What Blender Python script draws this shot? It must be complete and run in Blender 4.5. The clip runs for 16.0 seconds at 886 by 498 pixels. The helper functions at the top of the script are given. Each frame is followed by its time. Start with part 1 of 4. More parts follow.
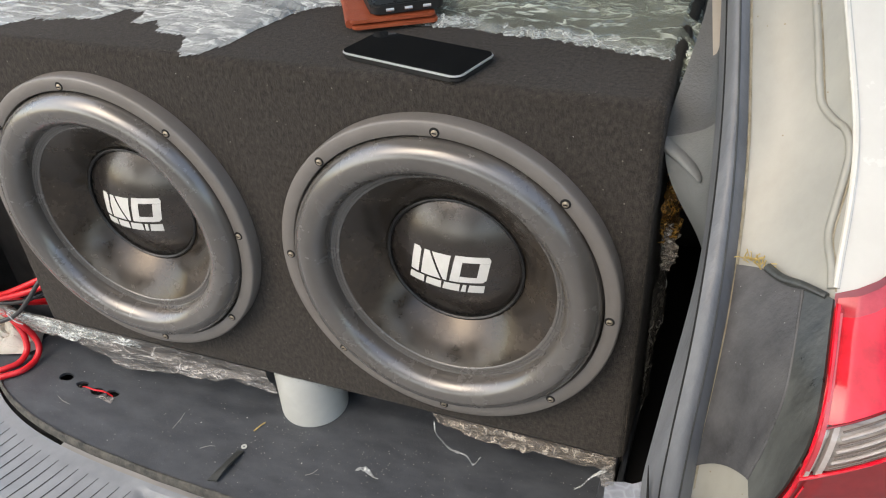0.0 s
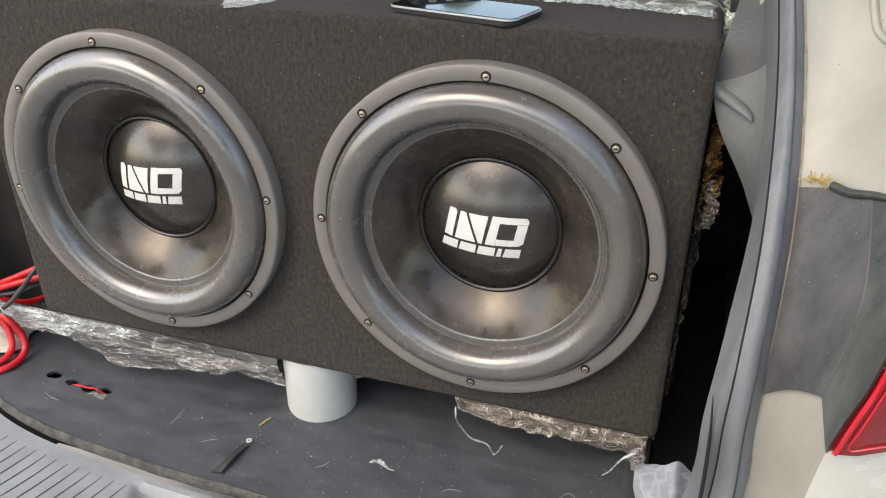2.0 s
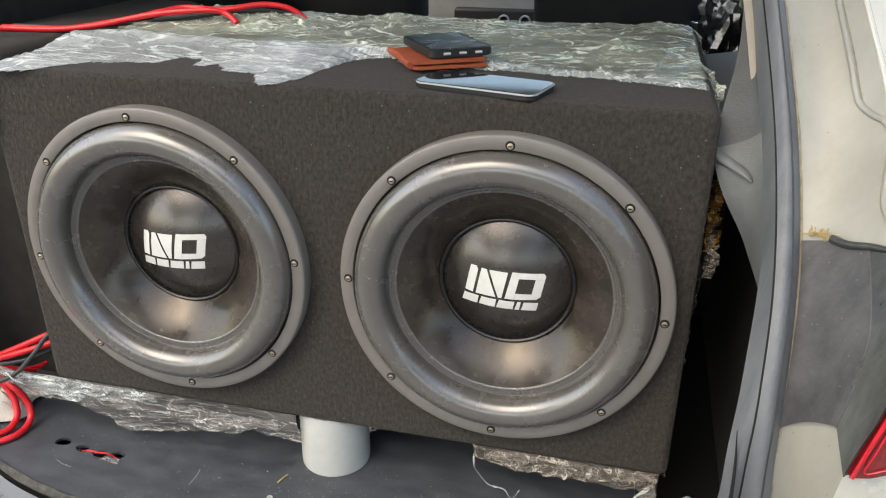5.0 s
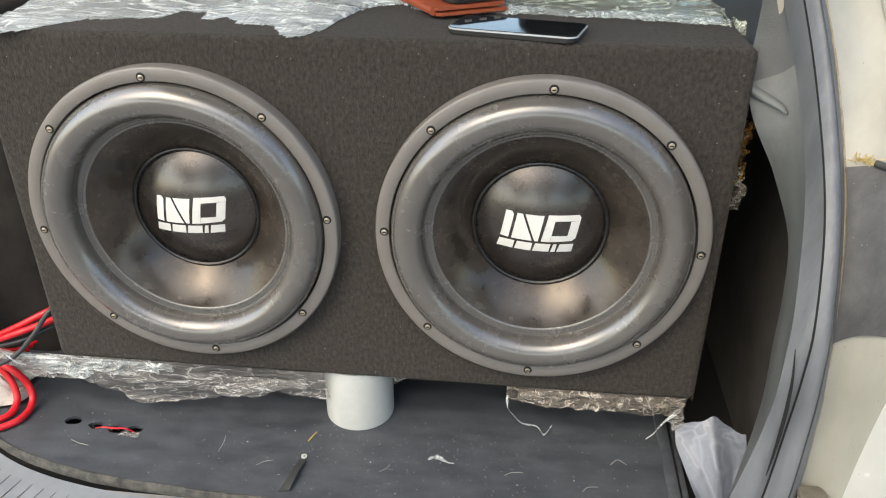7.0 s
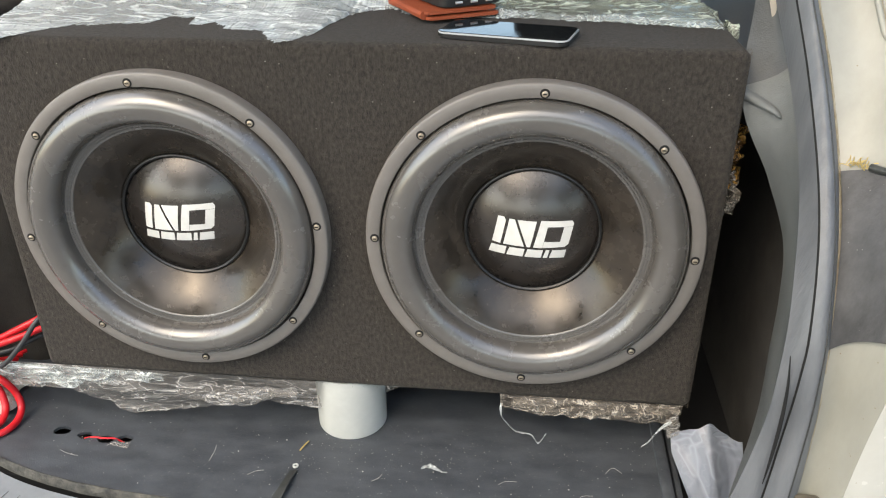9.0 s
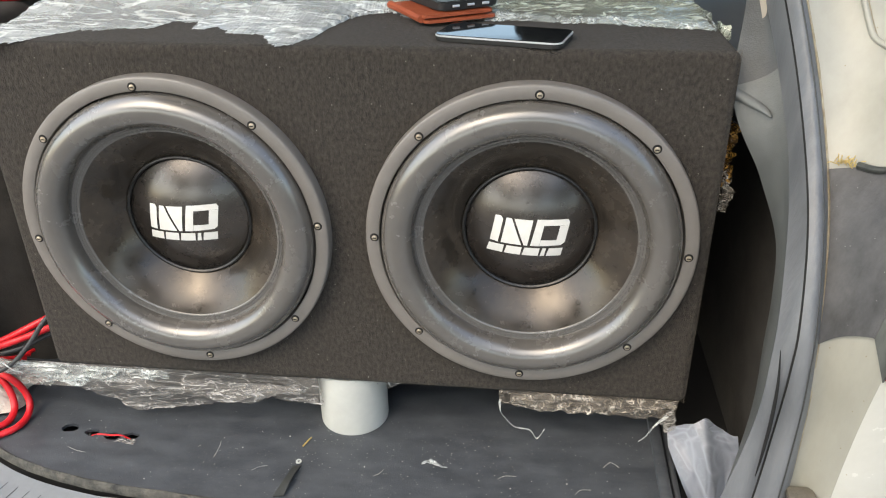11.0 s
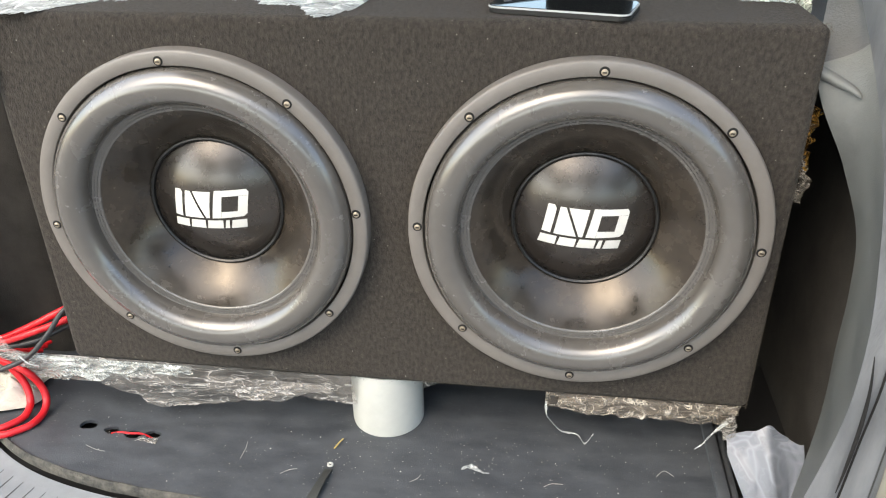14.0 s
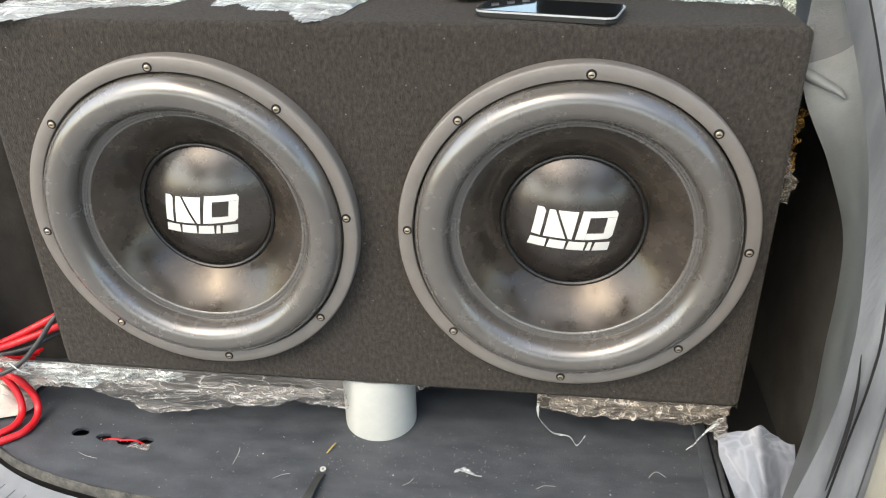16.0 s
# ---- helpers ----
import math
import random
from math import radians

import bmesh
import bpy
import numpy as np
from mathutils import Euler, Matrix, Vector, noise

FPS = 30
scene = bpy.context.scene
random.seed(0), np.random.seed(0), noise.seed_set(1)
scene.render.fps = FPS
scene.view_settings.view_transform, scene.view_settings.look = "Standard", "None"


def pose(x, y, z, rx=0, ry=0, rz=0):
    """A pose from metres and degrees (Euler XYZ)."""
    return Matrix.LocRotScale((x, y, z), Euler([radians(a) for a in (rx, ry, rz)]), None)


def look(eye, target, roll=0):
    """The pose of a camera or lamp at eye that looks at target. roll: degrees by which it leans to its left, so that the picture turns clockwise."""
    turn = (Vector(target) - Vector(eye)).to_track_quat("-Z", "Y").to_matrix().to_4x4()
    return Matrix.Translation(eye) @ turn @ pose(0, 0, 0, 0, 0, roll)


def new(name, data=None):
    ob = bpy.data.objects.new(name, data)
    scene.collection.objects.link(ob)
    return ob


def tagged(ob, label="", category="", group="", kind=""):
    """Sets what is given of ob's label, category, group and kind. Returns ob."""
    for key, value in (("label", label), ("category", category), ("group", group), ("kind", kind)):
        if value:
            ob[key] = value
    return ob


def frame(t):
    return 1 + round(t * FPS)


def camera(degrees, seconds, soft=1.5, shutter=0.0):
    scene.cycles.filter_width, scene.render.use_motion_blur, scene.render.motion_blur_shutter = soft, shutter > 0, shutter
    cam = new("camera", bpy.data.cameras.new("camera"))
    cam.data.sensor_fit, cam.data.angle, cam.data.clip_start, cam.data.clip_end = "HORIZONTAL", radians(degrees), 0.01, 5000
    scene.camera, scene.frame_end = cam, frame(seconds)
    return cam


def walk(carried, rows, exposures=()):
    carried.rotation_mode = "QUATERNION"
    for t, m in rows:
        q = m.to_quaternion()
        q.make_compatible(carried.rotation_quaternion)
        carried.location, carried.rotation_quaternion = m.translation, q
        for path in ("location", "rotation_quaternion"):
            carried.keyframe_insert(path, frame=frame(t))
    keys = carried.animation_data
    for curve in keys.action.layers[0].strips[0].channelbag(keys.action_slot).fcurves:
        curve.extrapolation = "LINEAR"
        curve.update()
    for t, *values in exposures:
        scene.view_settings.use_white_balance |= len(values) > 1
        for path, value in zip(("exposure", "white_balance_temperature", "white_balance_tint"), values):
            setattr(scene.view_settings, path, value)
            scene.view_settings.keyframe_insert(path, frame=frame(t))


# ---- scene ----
cam = camera(59.4, 16.0, soft=1.1)
U = 1.23  # metres in one unit of the plan: the drivers are 0.40 m across
PATH = [
    (0, (0.405, -0.515, 0.708), (-0.231, 0.997, -0.436), -3.6),
    (0.5, (0.424, -0.544, 0.694), (-0.23, 1.041, -0.335), -2.0),
    (1, (0.459, -0.545, 0.651), (-0.192, 1.048, -0.368), -0.0),
    (1.5, (0.382, -0.572, 0.628), (-0.204, 1.051, -0.382), 0.5),
    (2, (0.349, -0.592, 0.607), (-0.21, 1.074, -0.348), -0.2),
    (2.5, (0.351, -0.607, 0.614), (-0.22, 1.101, -0.256), -1.0),
    (3, (0.351, -0.622, 0.615), (-0.253, 1.084, -0.235), -1.7),
    (3.5, (0.359, -0.627, 0.612), (-0.258, 1.067, -0.255), -2.1),
    (3.7, (0.358, -0.628, 0.612), (-0.245, 1.078, -0.24), -1.8),
    (5.8, (0.219, -0.672, 0.645), (-0.069, 1.118, -0.201), 1.2),
    (6, (0.202, -0.676, 0.641), (-0.048, 1.101, -0.243), 1.1),
    (6.5, (0.175, -0.685, 0.64), (-0.054, 1.07, -0.292), 0.1),
    (7, (0.168, -0.678, 0.635), (-0.039, 1.068, -0.319), -0.2),
    (7.5, (0.167, -0.674, 0.631), (-0.028, 1.071, -0.327), -0.3),
    (8, (0.165, -0.679, 0.631), (-0.025, 1.067, -0.326), -0.4),
    (8.5, (0.165, -0.678, 0.63), (-0.026, 1.073, -0.318), -0.4),
    (9, (0.175, -0.669, 0.631), (-0.031, 1.084, -0.309), -0.4),
    (11.3, (0.183, -0.683, 0.637), (-0.035, 1.069, -0.303), -0.9),
    (11.5, (0.178, -0.683, 0.636), (-0.037, 1.066, -0.309), -1.0),
    (12, (0.17, -0.677, 0.632), (-0.069, 1.064, -0.324), -1.2),
    (12.5, (0.156, -0.659, 0.62), (-0.087, 1.078, -0.342), -0.8),
    (13, (0.146, -0.638, 0.611), (-0.101, 1.094, -0.357), -0.6),
    (13.5, (0.142, -0.633, 0.609), (-0.114, 1.098, -0.36), -0.8),
    (14, (0.143, -0.634, 0.61), (-0.105, 1.102, -0.352), -0.8),
    (14.5, (0.142, -0.636, 0.611), (-0.093, 1.108, -0.339), -0.8),
    (15, (0.146, -0.634, 0.611), (-0.093, 1.112, -0.337), -1.0),
    (15.5, (0.147, -0.636, 0.612), (-0.091, 1.109, -0.336), -1.0),
    (16, (0.148, -0.637, 0.609), (-0.088, 1.108, -0.34), -1.1),
]
EXPOSURES = [(t, e + 1.56, 7350, 8 if t < 5 else 5) for t, e in ((0, -0.02), (1.1, -0.2), (2.0, 0.2), (3.5, 0.15), (6, 0.05), (7, 0.25), (12, 0.3), (14, 0.57), (16, 0.53))]
walk(cam, [(t, look(Vector(eye) * U, Vector(target) * U, roll)) for t, eye, target, roll in PATH], EXPOSURES)

# ---- world and light ----
world = bpy.data.worlds.new("sky")
scene.world = world
world.use_nodes = True
wn = world.node_tree
sky = wn.nodes.new("ShaderNodeTexSky")
sky.sky_type, sky.sun_disc = "NISHITA", False
sky.sun_elevation, sky.sun_rotation = radians(50), radians(215)
sky.air_density, sky.dust_density = 1.0, 2.2
wn.links.new(sky.outputs[0], wn.nodes["Background"].inputs[0])
wn.nodes["Background"].inputs[1].default_value = 0.15
sun = new("sun", bpy.data.lights.new("sun", "SUN"))
sun.data.energy, sun.data.angle, sun.data.color = 0.4, radians(100), (1.0, 0.95, 0.88)
sun.matrix_world = look((-1.7, -2.4, 3.5), (0, 0, 0))


# ---- materials ----
def material(name, colour, rough=0.5, metal=0.0, second=None, scale=30.0, bump=0.0, bump_scale=200.0, rough_var=0.0,
             sheen=0.0, coat=0.0, specks=0.0, speck_scale=300.0, speck_colour=(0.5, 0.48, 0.44), stretch=(1, 1, 1), spec=0.5):
    """A procedural surface: two colours mixed by noise, roughness variation, fine relief, scattered dust specks."""
    m = bpy.data.materials.new(name)
    m.use_nodes = True
    t = m.node_tree
    b = t.nodes["Principled BSDF"]
    b.inputs["Roughness"].default_value, b.inputs["Metallic"].default_value = rough, metal
    b.inputs["Specular IOR Level"].default_value = spec
    b.inputs["Sheen Weight"].default_value, b.inputs["Coat Weight"].default_value = sheen, coat
    b.inputs["Sheen Roughness"].default_value = 0.6
    b.inputs["Coat Roughness"].default_value = 0.08 if rough < 0.2 else 0.22
    co = t.nodes.new("ShaderNodeTexCoord")
    mp = t.nodes.new("ShaderNodeMapping")
    mp.inputs["Scale"].default_value = stretch
    t.links.new(co.outputs["Object"], mp.inputs[0])
    n1 = t.nodes.new("ShaderNodeTexNoise")
    n1.inputs["Scale"].default_value, n1.inputs["Detail"].default_value, n1.inputs["Roughness"].default_value = scale, 6, 0.65
    t.links.new(mp.outputs[0], n1.inputs["Vector"])
    ramp = t.nodes.new("ShaderNodeValToRGB")
    ramp.color_ramp.elements[0].position, ramp.color_ramp.elements[1].position = 0.35, 0.68
    ramp.color_ramp.elements[0].color = (*colour, 1)
    ramp.color_ramp.elements[1].color = (*(second or colour), 1)
    t.links.new(n1.outputs["Fac"], ramp.inputs[0])
    out = ramp.outputs[0]
    if specks:
        v = t.nodes.new("ShaderNodeTexVoronoi")
        v.inputs["Scale"].default_value = speck_scale
        t.links.new(co.outputs["Object"], v.inputs["Vector"])
        lo = t.nodes.new("ShaderNodeMath")
        lo.operation = "LESS_THAN"
        lo.inputs[1].default_value = 0.16
        t.links.new(v.outputs["Distance"], lo.inputs[0])
        pick = t.nodes.new("ShaderNodeSeparateColor")
        t.links.new(v.outputs["Color"], pick.inputs[0])
        some = t.nodes.new("ShaderNodeMath")
        some.operation = "LESS_THAN"
        some.inputs[1].default_value = specks
        t.links.new(pick.outputs[0], some.inputs[0])
        both = t.nodes.new("ShaderNodeMath")
        both.operation = "MULTIPLY"
        t.links.new(lo.outputs[0], both.inputs[0])
        t.links.new(some.outputs[0], both.inputs[1])
        mix = t.nodes.new("ShaderNodeMix")
        mix.data_type = "RGBA"
        t.links.new(both.outputs[0], mix.inputs[0])
        t.links.new(out, mix.inputs[6])
        mix.inputs[7].default_value = (*speck_colour, 1)
        out = mix.outputs[2]
    t.links.new(out, b.inputs["Base Color"])
    if rough_var:
        mr = t.nodes.new("ShaderNodeMapRange")
        mr.inputs[1].default_value, mr.inputs[2].default_value = 0.3, 0.7
        mr.inputs[3].default_value, mr.inputs[4].default_value = max(0.03, rough - rough_var), min(1.0, rough + rough_var)
        t.links.new(n1.outputs["Fac"], mr.inputs[0])
        t.links.new(mr.outputs[0], b.inputs["Roughness"])
    if bump:
        n2 = t.nodes.new("ShaderNodeTexNoise")
        n2.inputs["Scale"].default_value, n2.inputs["Detail"].default_value = bump_scale, 4
        t.links.new(mp.outputs[0], n2.inputs["Vector"])
        bp = t.nodes.new("ShaderNodeBump")
        bp.inputs["Strength"].default_value, bp.inputs["Distance"].default_value = bump, 0.002
        t.links.new(n2.outputs["Fac"], bp.inputs["Height"])
        t.links.new(bp.outputs[0], b.inputs["Normal"])
    return m


def wrinkle_film(name, colour, fold, alpha, rough=0.14, scale=30.0, stretch=(1, 1, 1), turn=0.0, width=22.0, lines=0.6, relief=0.5, gloss=0.45):
    """Thin plastic film: a see-through ground, milky in patches, crossed by fine whitish wrinkles along the pull. On
    clear and amber film the fold colour also paints glints.
    """
    m = bpy.data.materials.new(name)
    m.use_nodes = True
    t = m.node_tree
    b = t.nodes["Principled BSDF"]
    b.inputs["Roughness"].default_value, b.inputs["Specular IOR Level"].default_value = rough, gloss
    co, mp = t.nodes.new("ShaderNodeTexCoord"), t.nodes.new("ShaderNodeMapping")
    mp.inputs["Scale"].default_value, mp.inputs["Rotation"].default_value = stretch, (0, radians(turn), radians(turn))
    t.links.new(co.outputs["Object"], mp.inputs[0])

    def grain(k, detail, bend):
        n = t.nodes.new("ShaderNodeTexNoise")
        n.inputs["Scale"].default_value, n.inputs["Detail"].default_value, n.inputs["Distortion"].default_value = scale * k, detail, bend
        t.links.new(mp.outputs[0], n.inputs["Vector"])
        return n.outputs["Fac"]

    def sums(op, a, c, clamp=False):
        n = t.nodes.new("ShaderNodeMath")
        n.operation, n.use_clamp = op, clamp
        for k, v in enumerate((a, c)):
            if isinstance(v, (int, float)):
                n.inputs[k].default_value = v
            elif v is not None:
                t.links.new(v, n.inputs[k])
        return n.outputs[0]

    def crease(k, detail, bend, w):
        off = sums("ABSOLUTE", sums("SUBTRACT", grain(k, detail, bend), 0.5), None)
        return sums("SUBTRACT", 1.0, sums("MULTIPLY", off, w), True)

    patch = sums("MULTIPLY", sums("SUBTRACT", grain(0.45, 3, 0.4), 0.38), 3.2, True)
    wide, fine = crease(1.0, 3, 0.8, width), crease(3.1, 4, 0.5, width * 0.7)
    web = sums("MAXIMUM", wide, sums("MULTIPLY", fine, sums("MULTIPLY", patch, 0.8)))
    mix = t.nodes.new("ShaderNodeMix")
    mix.data_type = "RGBA"
    t.links.new(web, mix.inputs[0])
    mix.inputs[6].default_value, mix.inputs[7].default_value = (*colour, 1), (*fold, 1)
    t.links.new(mix.outputs[2], b.inputs["Base Color"])
    ground = sums("ADD", sums("MULTIPLY", patch, alpha[1] - alpha[0]), alpha[0])
    t.links.new(sums("ADD", ground, sums("MULTIPLY", web, lines), True), b.inputs["Alpha"])
    bp = t.nodes.new("ShaderNodeBump")
    bp.inputs["Strength"].default_value, bp.inputs["Distance"].default_value = relief, 0.003
    t.links.new(sums("ADD", web, patch), bp.inputs["Height"])
    t.links.new(bp.outputs[0], b.inputs["Normal"])
    return m


CARPET = material("box_carpet", (0.022, 0.0186, 0.0158), 0.92, second=(0.064, 0.0545, 0.0455), scale=190, bump=1.0, bump_scale=620, sheen=0.05, stretch=(1.2, 1, 0.7),
                  specks=0.05, speck_scale=190, speck_colour=(0.17, 0.155, 0.135), spec=0.25)
NAP = material("carpet_nap", (0.020, 0.017, 0.014), 0.95, second=(0.13, 0.112, 0.092), scale=300, spec=0.3)
RING = material("basket_paint", (0.150, 0.136, 0.124), 0.42, second=(0.175, 0.160, 0.147), scale=25, bump=0.15, bump_scale=900, spec=0.7)
RUBBER = material("surround_rubber", (0.078, 0.071, 0.064), 0.27, second=(0.094, 0.086, 0.078), scale=18, rough_var=0.015, bump=0.04, bump_scale=500, coat=0.9, spec=1.0)
CONE = material("cone_skin", (0.018, 0.0145, 0.0115), 0.24, second=(0.044, 0.035, 0.027), scale=20, rough_var=0.12, bump=0.38, bump_scale=20, coat=0.05, spec=0.62)
CAP = material("cap_skin", (0.012, 0.0095, 0.008), 0.27, second=(0.020, 0.0165, 0.015), scale=26, rough_var=0.03, bump=0.06, bump_scale=40, coat=0.25, spec=1.0)
# Warm tint stands for brown surroundings mirrored in the cone and cap.
for skin in (CONE, CAP):
    skin.node_tree.nodes["Principled BSDF"].inputs["Specular Tint"].default_value = (1.0, 0.92, 0.85, 1)
GLUE = material("glue_bead", (0.012, 0.012, 0.012), 0.3, scale=80, bump=0.4, bump_scale=300)
THREAD = material("stitch_thread", (0.06, 0.058, 0.055), 0.7)
PRINT = material("white_print", (0.68, 0.67, 0.64), 0.5, second=(0.62, 0.61, 0.58), scale=90)
STEEL = material("screw_steel", (0.58, 0.50, 0.40), 0.36, metal=0.8, second=(0.34, 0.27, 0.19), scale=300)
HOLE = material("dark_hole", (0.006, 0.006, 0.006), 0.9)
MAT = material("floor_mat", (0.043, 0.048, 0.056), 0.52, second=(0.076, 0.084, 0.095), scale=30, bump=0.40, bump_scale=900, rough_var=0.10,
               specks=0.12, speck_scale=270, speck_colour=(0.18, 0.18, 0.175), stretch=(0.6, 1.4, 1))
LIP = material("dirty_mat_edge", (0.036, 0.036, 0.034), 0.9, second=(0.105, 0.100, 0.085), scale=60, bump=1.0, bump_scale=300)
SILL = material("sill_plastic", (0.20, 0.212, 0.225), 0.45, second=(0.26, 0.275, 0.29), scale=20, bump=0.15, bump_scale=500, rough_var=0.1)
RECESS = material("dirty_recess", (0.10, 0.09, 0.07), 0.7, second=(0.17, 0.15, 0.12), scale=35, bump=0.5, bump_scale=200)
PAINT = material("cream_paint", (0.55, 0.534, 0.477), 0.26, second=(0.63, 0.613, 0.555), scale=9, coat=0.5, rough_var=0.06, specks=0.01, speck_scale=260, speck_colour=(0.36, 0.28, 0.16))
# Same cream as the quarter panel, darkened for wear and for the jamb's shade.
PAINT_WORN_SHADED = material("worn_shaded_cream_paint", (0.27, 0.263, 0.225), 0.42, second=(0.345, 0.338, 0.295), scale=14, coat=0.2, rough_var=0.1, specks=0.03, speck_scale=230, speck_colour=(0.20, 0.15, 0.09), stretch=(1, 1, 0.35))
SEALER = material("stained_sealer", (0.22, 0.18, 0.115), 0.85, second=(0.36, 0.325, 0.25), scale=70, bump=0.4, bump_scale=200)
SEAL = material("weather_rubber", (0.100, 0.107, 0.117), 0.45, second=(0.165, 0.172, 0.183), scale=24, bump=0.3, bump_scale=300, rough_var=0.1, stretch=(1, 1, 0.18))
TRIM = material("grey_trim", (0.112, 0.119, 0.118), 0.55, second=(0.178, 0.185, 0.182), scale=10, bump=0.3, bump_scale=600, rough_var=0.1)
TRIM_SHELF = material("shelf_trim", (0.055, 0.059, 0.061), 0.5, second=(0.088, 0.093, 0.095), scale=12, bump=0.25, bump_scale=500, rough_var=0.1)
TRIM_BEIGE = material("beige_trim", (0.30, 0.265, 0.22), 0.6, second=(0.36, 0.32, 0.27), scale=20)
BLACK = material("black_lining", (0.014, 0.013, 0.011), 0.95, second=(0.026, 0.023, 0.020), scale=30, bump=0.6, bump_scale=500)
PAD = material("scuffed_plastic", (0.030, 0.030, 0.032), 0.55, second=(0.088, 0.088, 0.090), scale=30, bump=0.3, bump_scale=400, rough_var=0.15,
               specks=0.05, speck_scale=320, speck_colour=(0.22, 0.22, 0.21), stretch=(1, 1, 0.5))
PAD_DARK = material("weathered_plastic", (0.028, 0.030, 0.028), 0.4, second=(0.085, 0.090, 0.084), scale=42, bump=0.2, bump_scale=300, rough_var=0.15, stretch=(1, 1, 0.25))
# Patches of two reds imitate inner structure and mottled reflections in the lens.
RED_LENS = material("red_lens", (0.48, 0.002, 0.012), 0.08, second=(0.85, 0.008, 0.030), scale=32, coat=0.7, bump=0.16, bump_scale=45, stretch=(1, 1, 0.5))
DARK_LENS = material("dark_red_lens", (0.17, 0.006, 0.009), 0.14, second=(0.26, 0.011, 0.015), scale=25, coat=1.0, bump=0.06, bump_scale=60)
CLEAR_LENS = material("clear_lens", (0.20, 0.17, 0.15), 0.12, second=(0.36, 0.32, 0.29), scale=40, coat=1.0, stretch=(0.6, 0.6, 6))
SMOKED = material("smoked_lens", (0.36, 0.010, 0.022), 0.14, second=(0.50, 0.030, 0.045), scale=60, coat=0.8, rough_var=0.08)
FROST = material("frosted_lens", (0.36, 0.31, 0.285), 0.18, second=(0.46, 0.41, 0.38), scale=50, coat=1.0)
LAMP_DARK = material("lamp_shadow_line", (0.15, 0.12, 0.105), 0.25, coat=0.6)
PINK_LENS = material("pale_red_lens", (0.44, 0.03, 0.045), 0.2, second=(0.52, 0.06, 0.07), scale=50, coat=1.0)
PVC = material("white_pvc", (0.47, 0.48, 0.455), 0.40, second=(0.53, 0.54, 0.51), scale=25, rough_var=0.08)
GLASS_BLACK = material("phone_glass", (0.008, 0.009, 0.010), 0.05, second=(0.011, 0.012, 0.013), scale=30, rough_var=0.02)
# Rougher and less reflective, which keeps the second phone's screen dark.
GLASS_DULL = material("dulled_glass", (0.010, 0.010, 0.011), 0.30, second=(0.016, 0.016, 0.017), scale=40, rough_var=0.1, spec=0.15)
PHONE_EDGE = material("phone_edge", (0.60, 0.61, 0.62), 0.3, metal=0.35)
CASE = material("phone_case", (0.012, 0.012, 0.012), 0.5, bump=0.2, bump_scale=300)
LEATHER = material("orange_leather", (0.30, 0.060, 0.022), 0.5, second=(0.38, 0.085, 0.032), scale=40, bump=0.4, bump_scale=400)
WIRE_RED = material("red_cable", (0.62, 0.012, 0.02), 0.35, second=(0.7, 0.02, 0.03), scale=30)
WIRE_BLACK = material("grey_cable", (0.035, 0.035, 0.037), 0.45)
CLOTH = material("cream_cloth", (0.50, 0.47, 0.40), 0.9, second=(0.60, 0.57, 0.50), scale=30, bump=0.8, bump_scale=300)
FILM_WHITE = wrinkle_film("milky_wrap", (0.58, 0.61, 0.61), (0.80, 0.83, 0.82), (0.34, 0.78), 0.24, 15, (0.5, 1.7, 1.4), 14, 30, 0.35, 0.18, 0.6)
FILM_EDGE = wrinkle_film("bunched_wrap", (0.56, 0.59, 0.57), (0.78, 0.81, 0.79), (0.12, 0.42), 0.22, 46, (0.7, 1.4, 1.3), 16, 24, 0.4, 0.35)
# Greenish tint and pale fold lines paint reflections and glints into the clear film.
FILM_CLEAR = wrinkle_film("clear_wrap", (0.50, 0.54, 0.44), (0.86, 0.91, 0.82), (0.15, 0.52), 0.06, 14, (0.5, 1.6, 1), 12, 46, 0.45, 0.25, 1.0)
FILM_BROWN = wrinkle_film("dusty_wrap", (0.36, 0.335, 0.31), (0.70, 0.68, 0.655), (0.10, 0.34), 0.24, 44, (0.45, 1.0, 1.6), 22, 32, 0.30, 0.25)
FILM_AMBER = wrinkle_film("amber_brown_wrap", (0.26, 0.22, 0.18), (0.62, 0.565, 0.49), (0.10, 0.40), 0.20, 52, (0.9, 1.0, 1.2), 42, 26, 0.38, 0.3)
# The bright fold colour paints golden glints onto the dark amber film.
FILM_GOLD = wrinkle_film("amber_wrap", (0.10, 0.045, 0.010), (0.68, 0.37, 0.085), (0.25, 0.75), 0.05, 60, (1, 1, 0.8), 10, 26, 0.5, 1.0, 0.9)
FILM_DARK = wrinkle_film("thin_dusty_wrap", (0.24, 0.22, 0.19), (0.66, 0.62, 0.55), (0.05, 0.24), 0.14, 22, (1, 1, 0.5), 25, 24, 0.40, 0.8)
BAG = wrinkle_film("milky_bag", (0.25, 0.275, 0.33), (0.30, 0.325, 0.38), (0.55, 0.80), 0.28, 10, (1, 1, 1), 20, 50, 0.10, 0.08)
LINING = material("well_lining", (0.020, 0.0175, 0.0145), 0.95, second=(0.040, 0.035, 0.030), scale=18, bump=0.5, bump_scale=500)
TRIM_DARK = material("dark_trim", (0.030, 0.032, 0.031), 0.5, second=(0.048, 0.051, 0.049), scale=12, bump=0.25, bump_scale=500, rough_var=0.1)
RIB = material("rib_groove", (0.055, 0.058, 0.06), 0.7)
SEAT = material("black_seat", (0.010, 0.010, 0.011), 0.75, second=(0.016, 0.016, 0.017), scale=20, bump=0.4, bump_scale=300)
DASH = material("grey_dash", (0.30, 0.31, 0.30), 0.5, second=(0.36, 0.37, 0.36), scale=20)
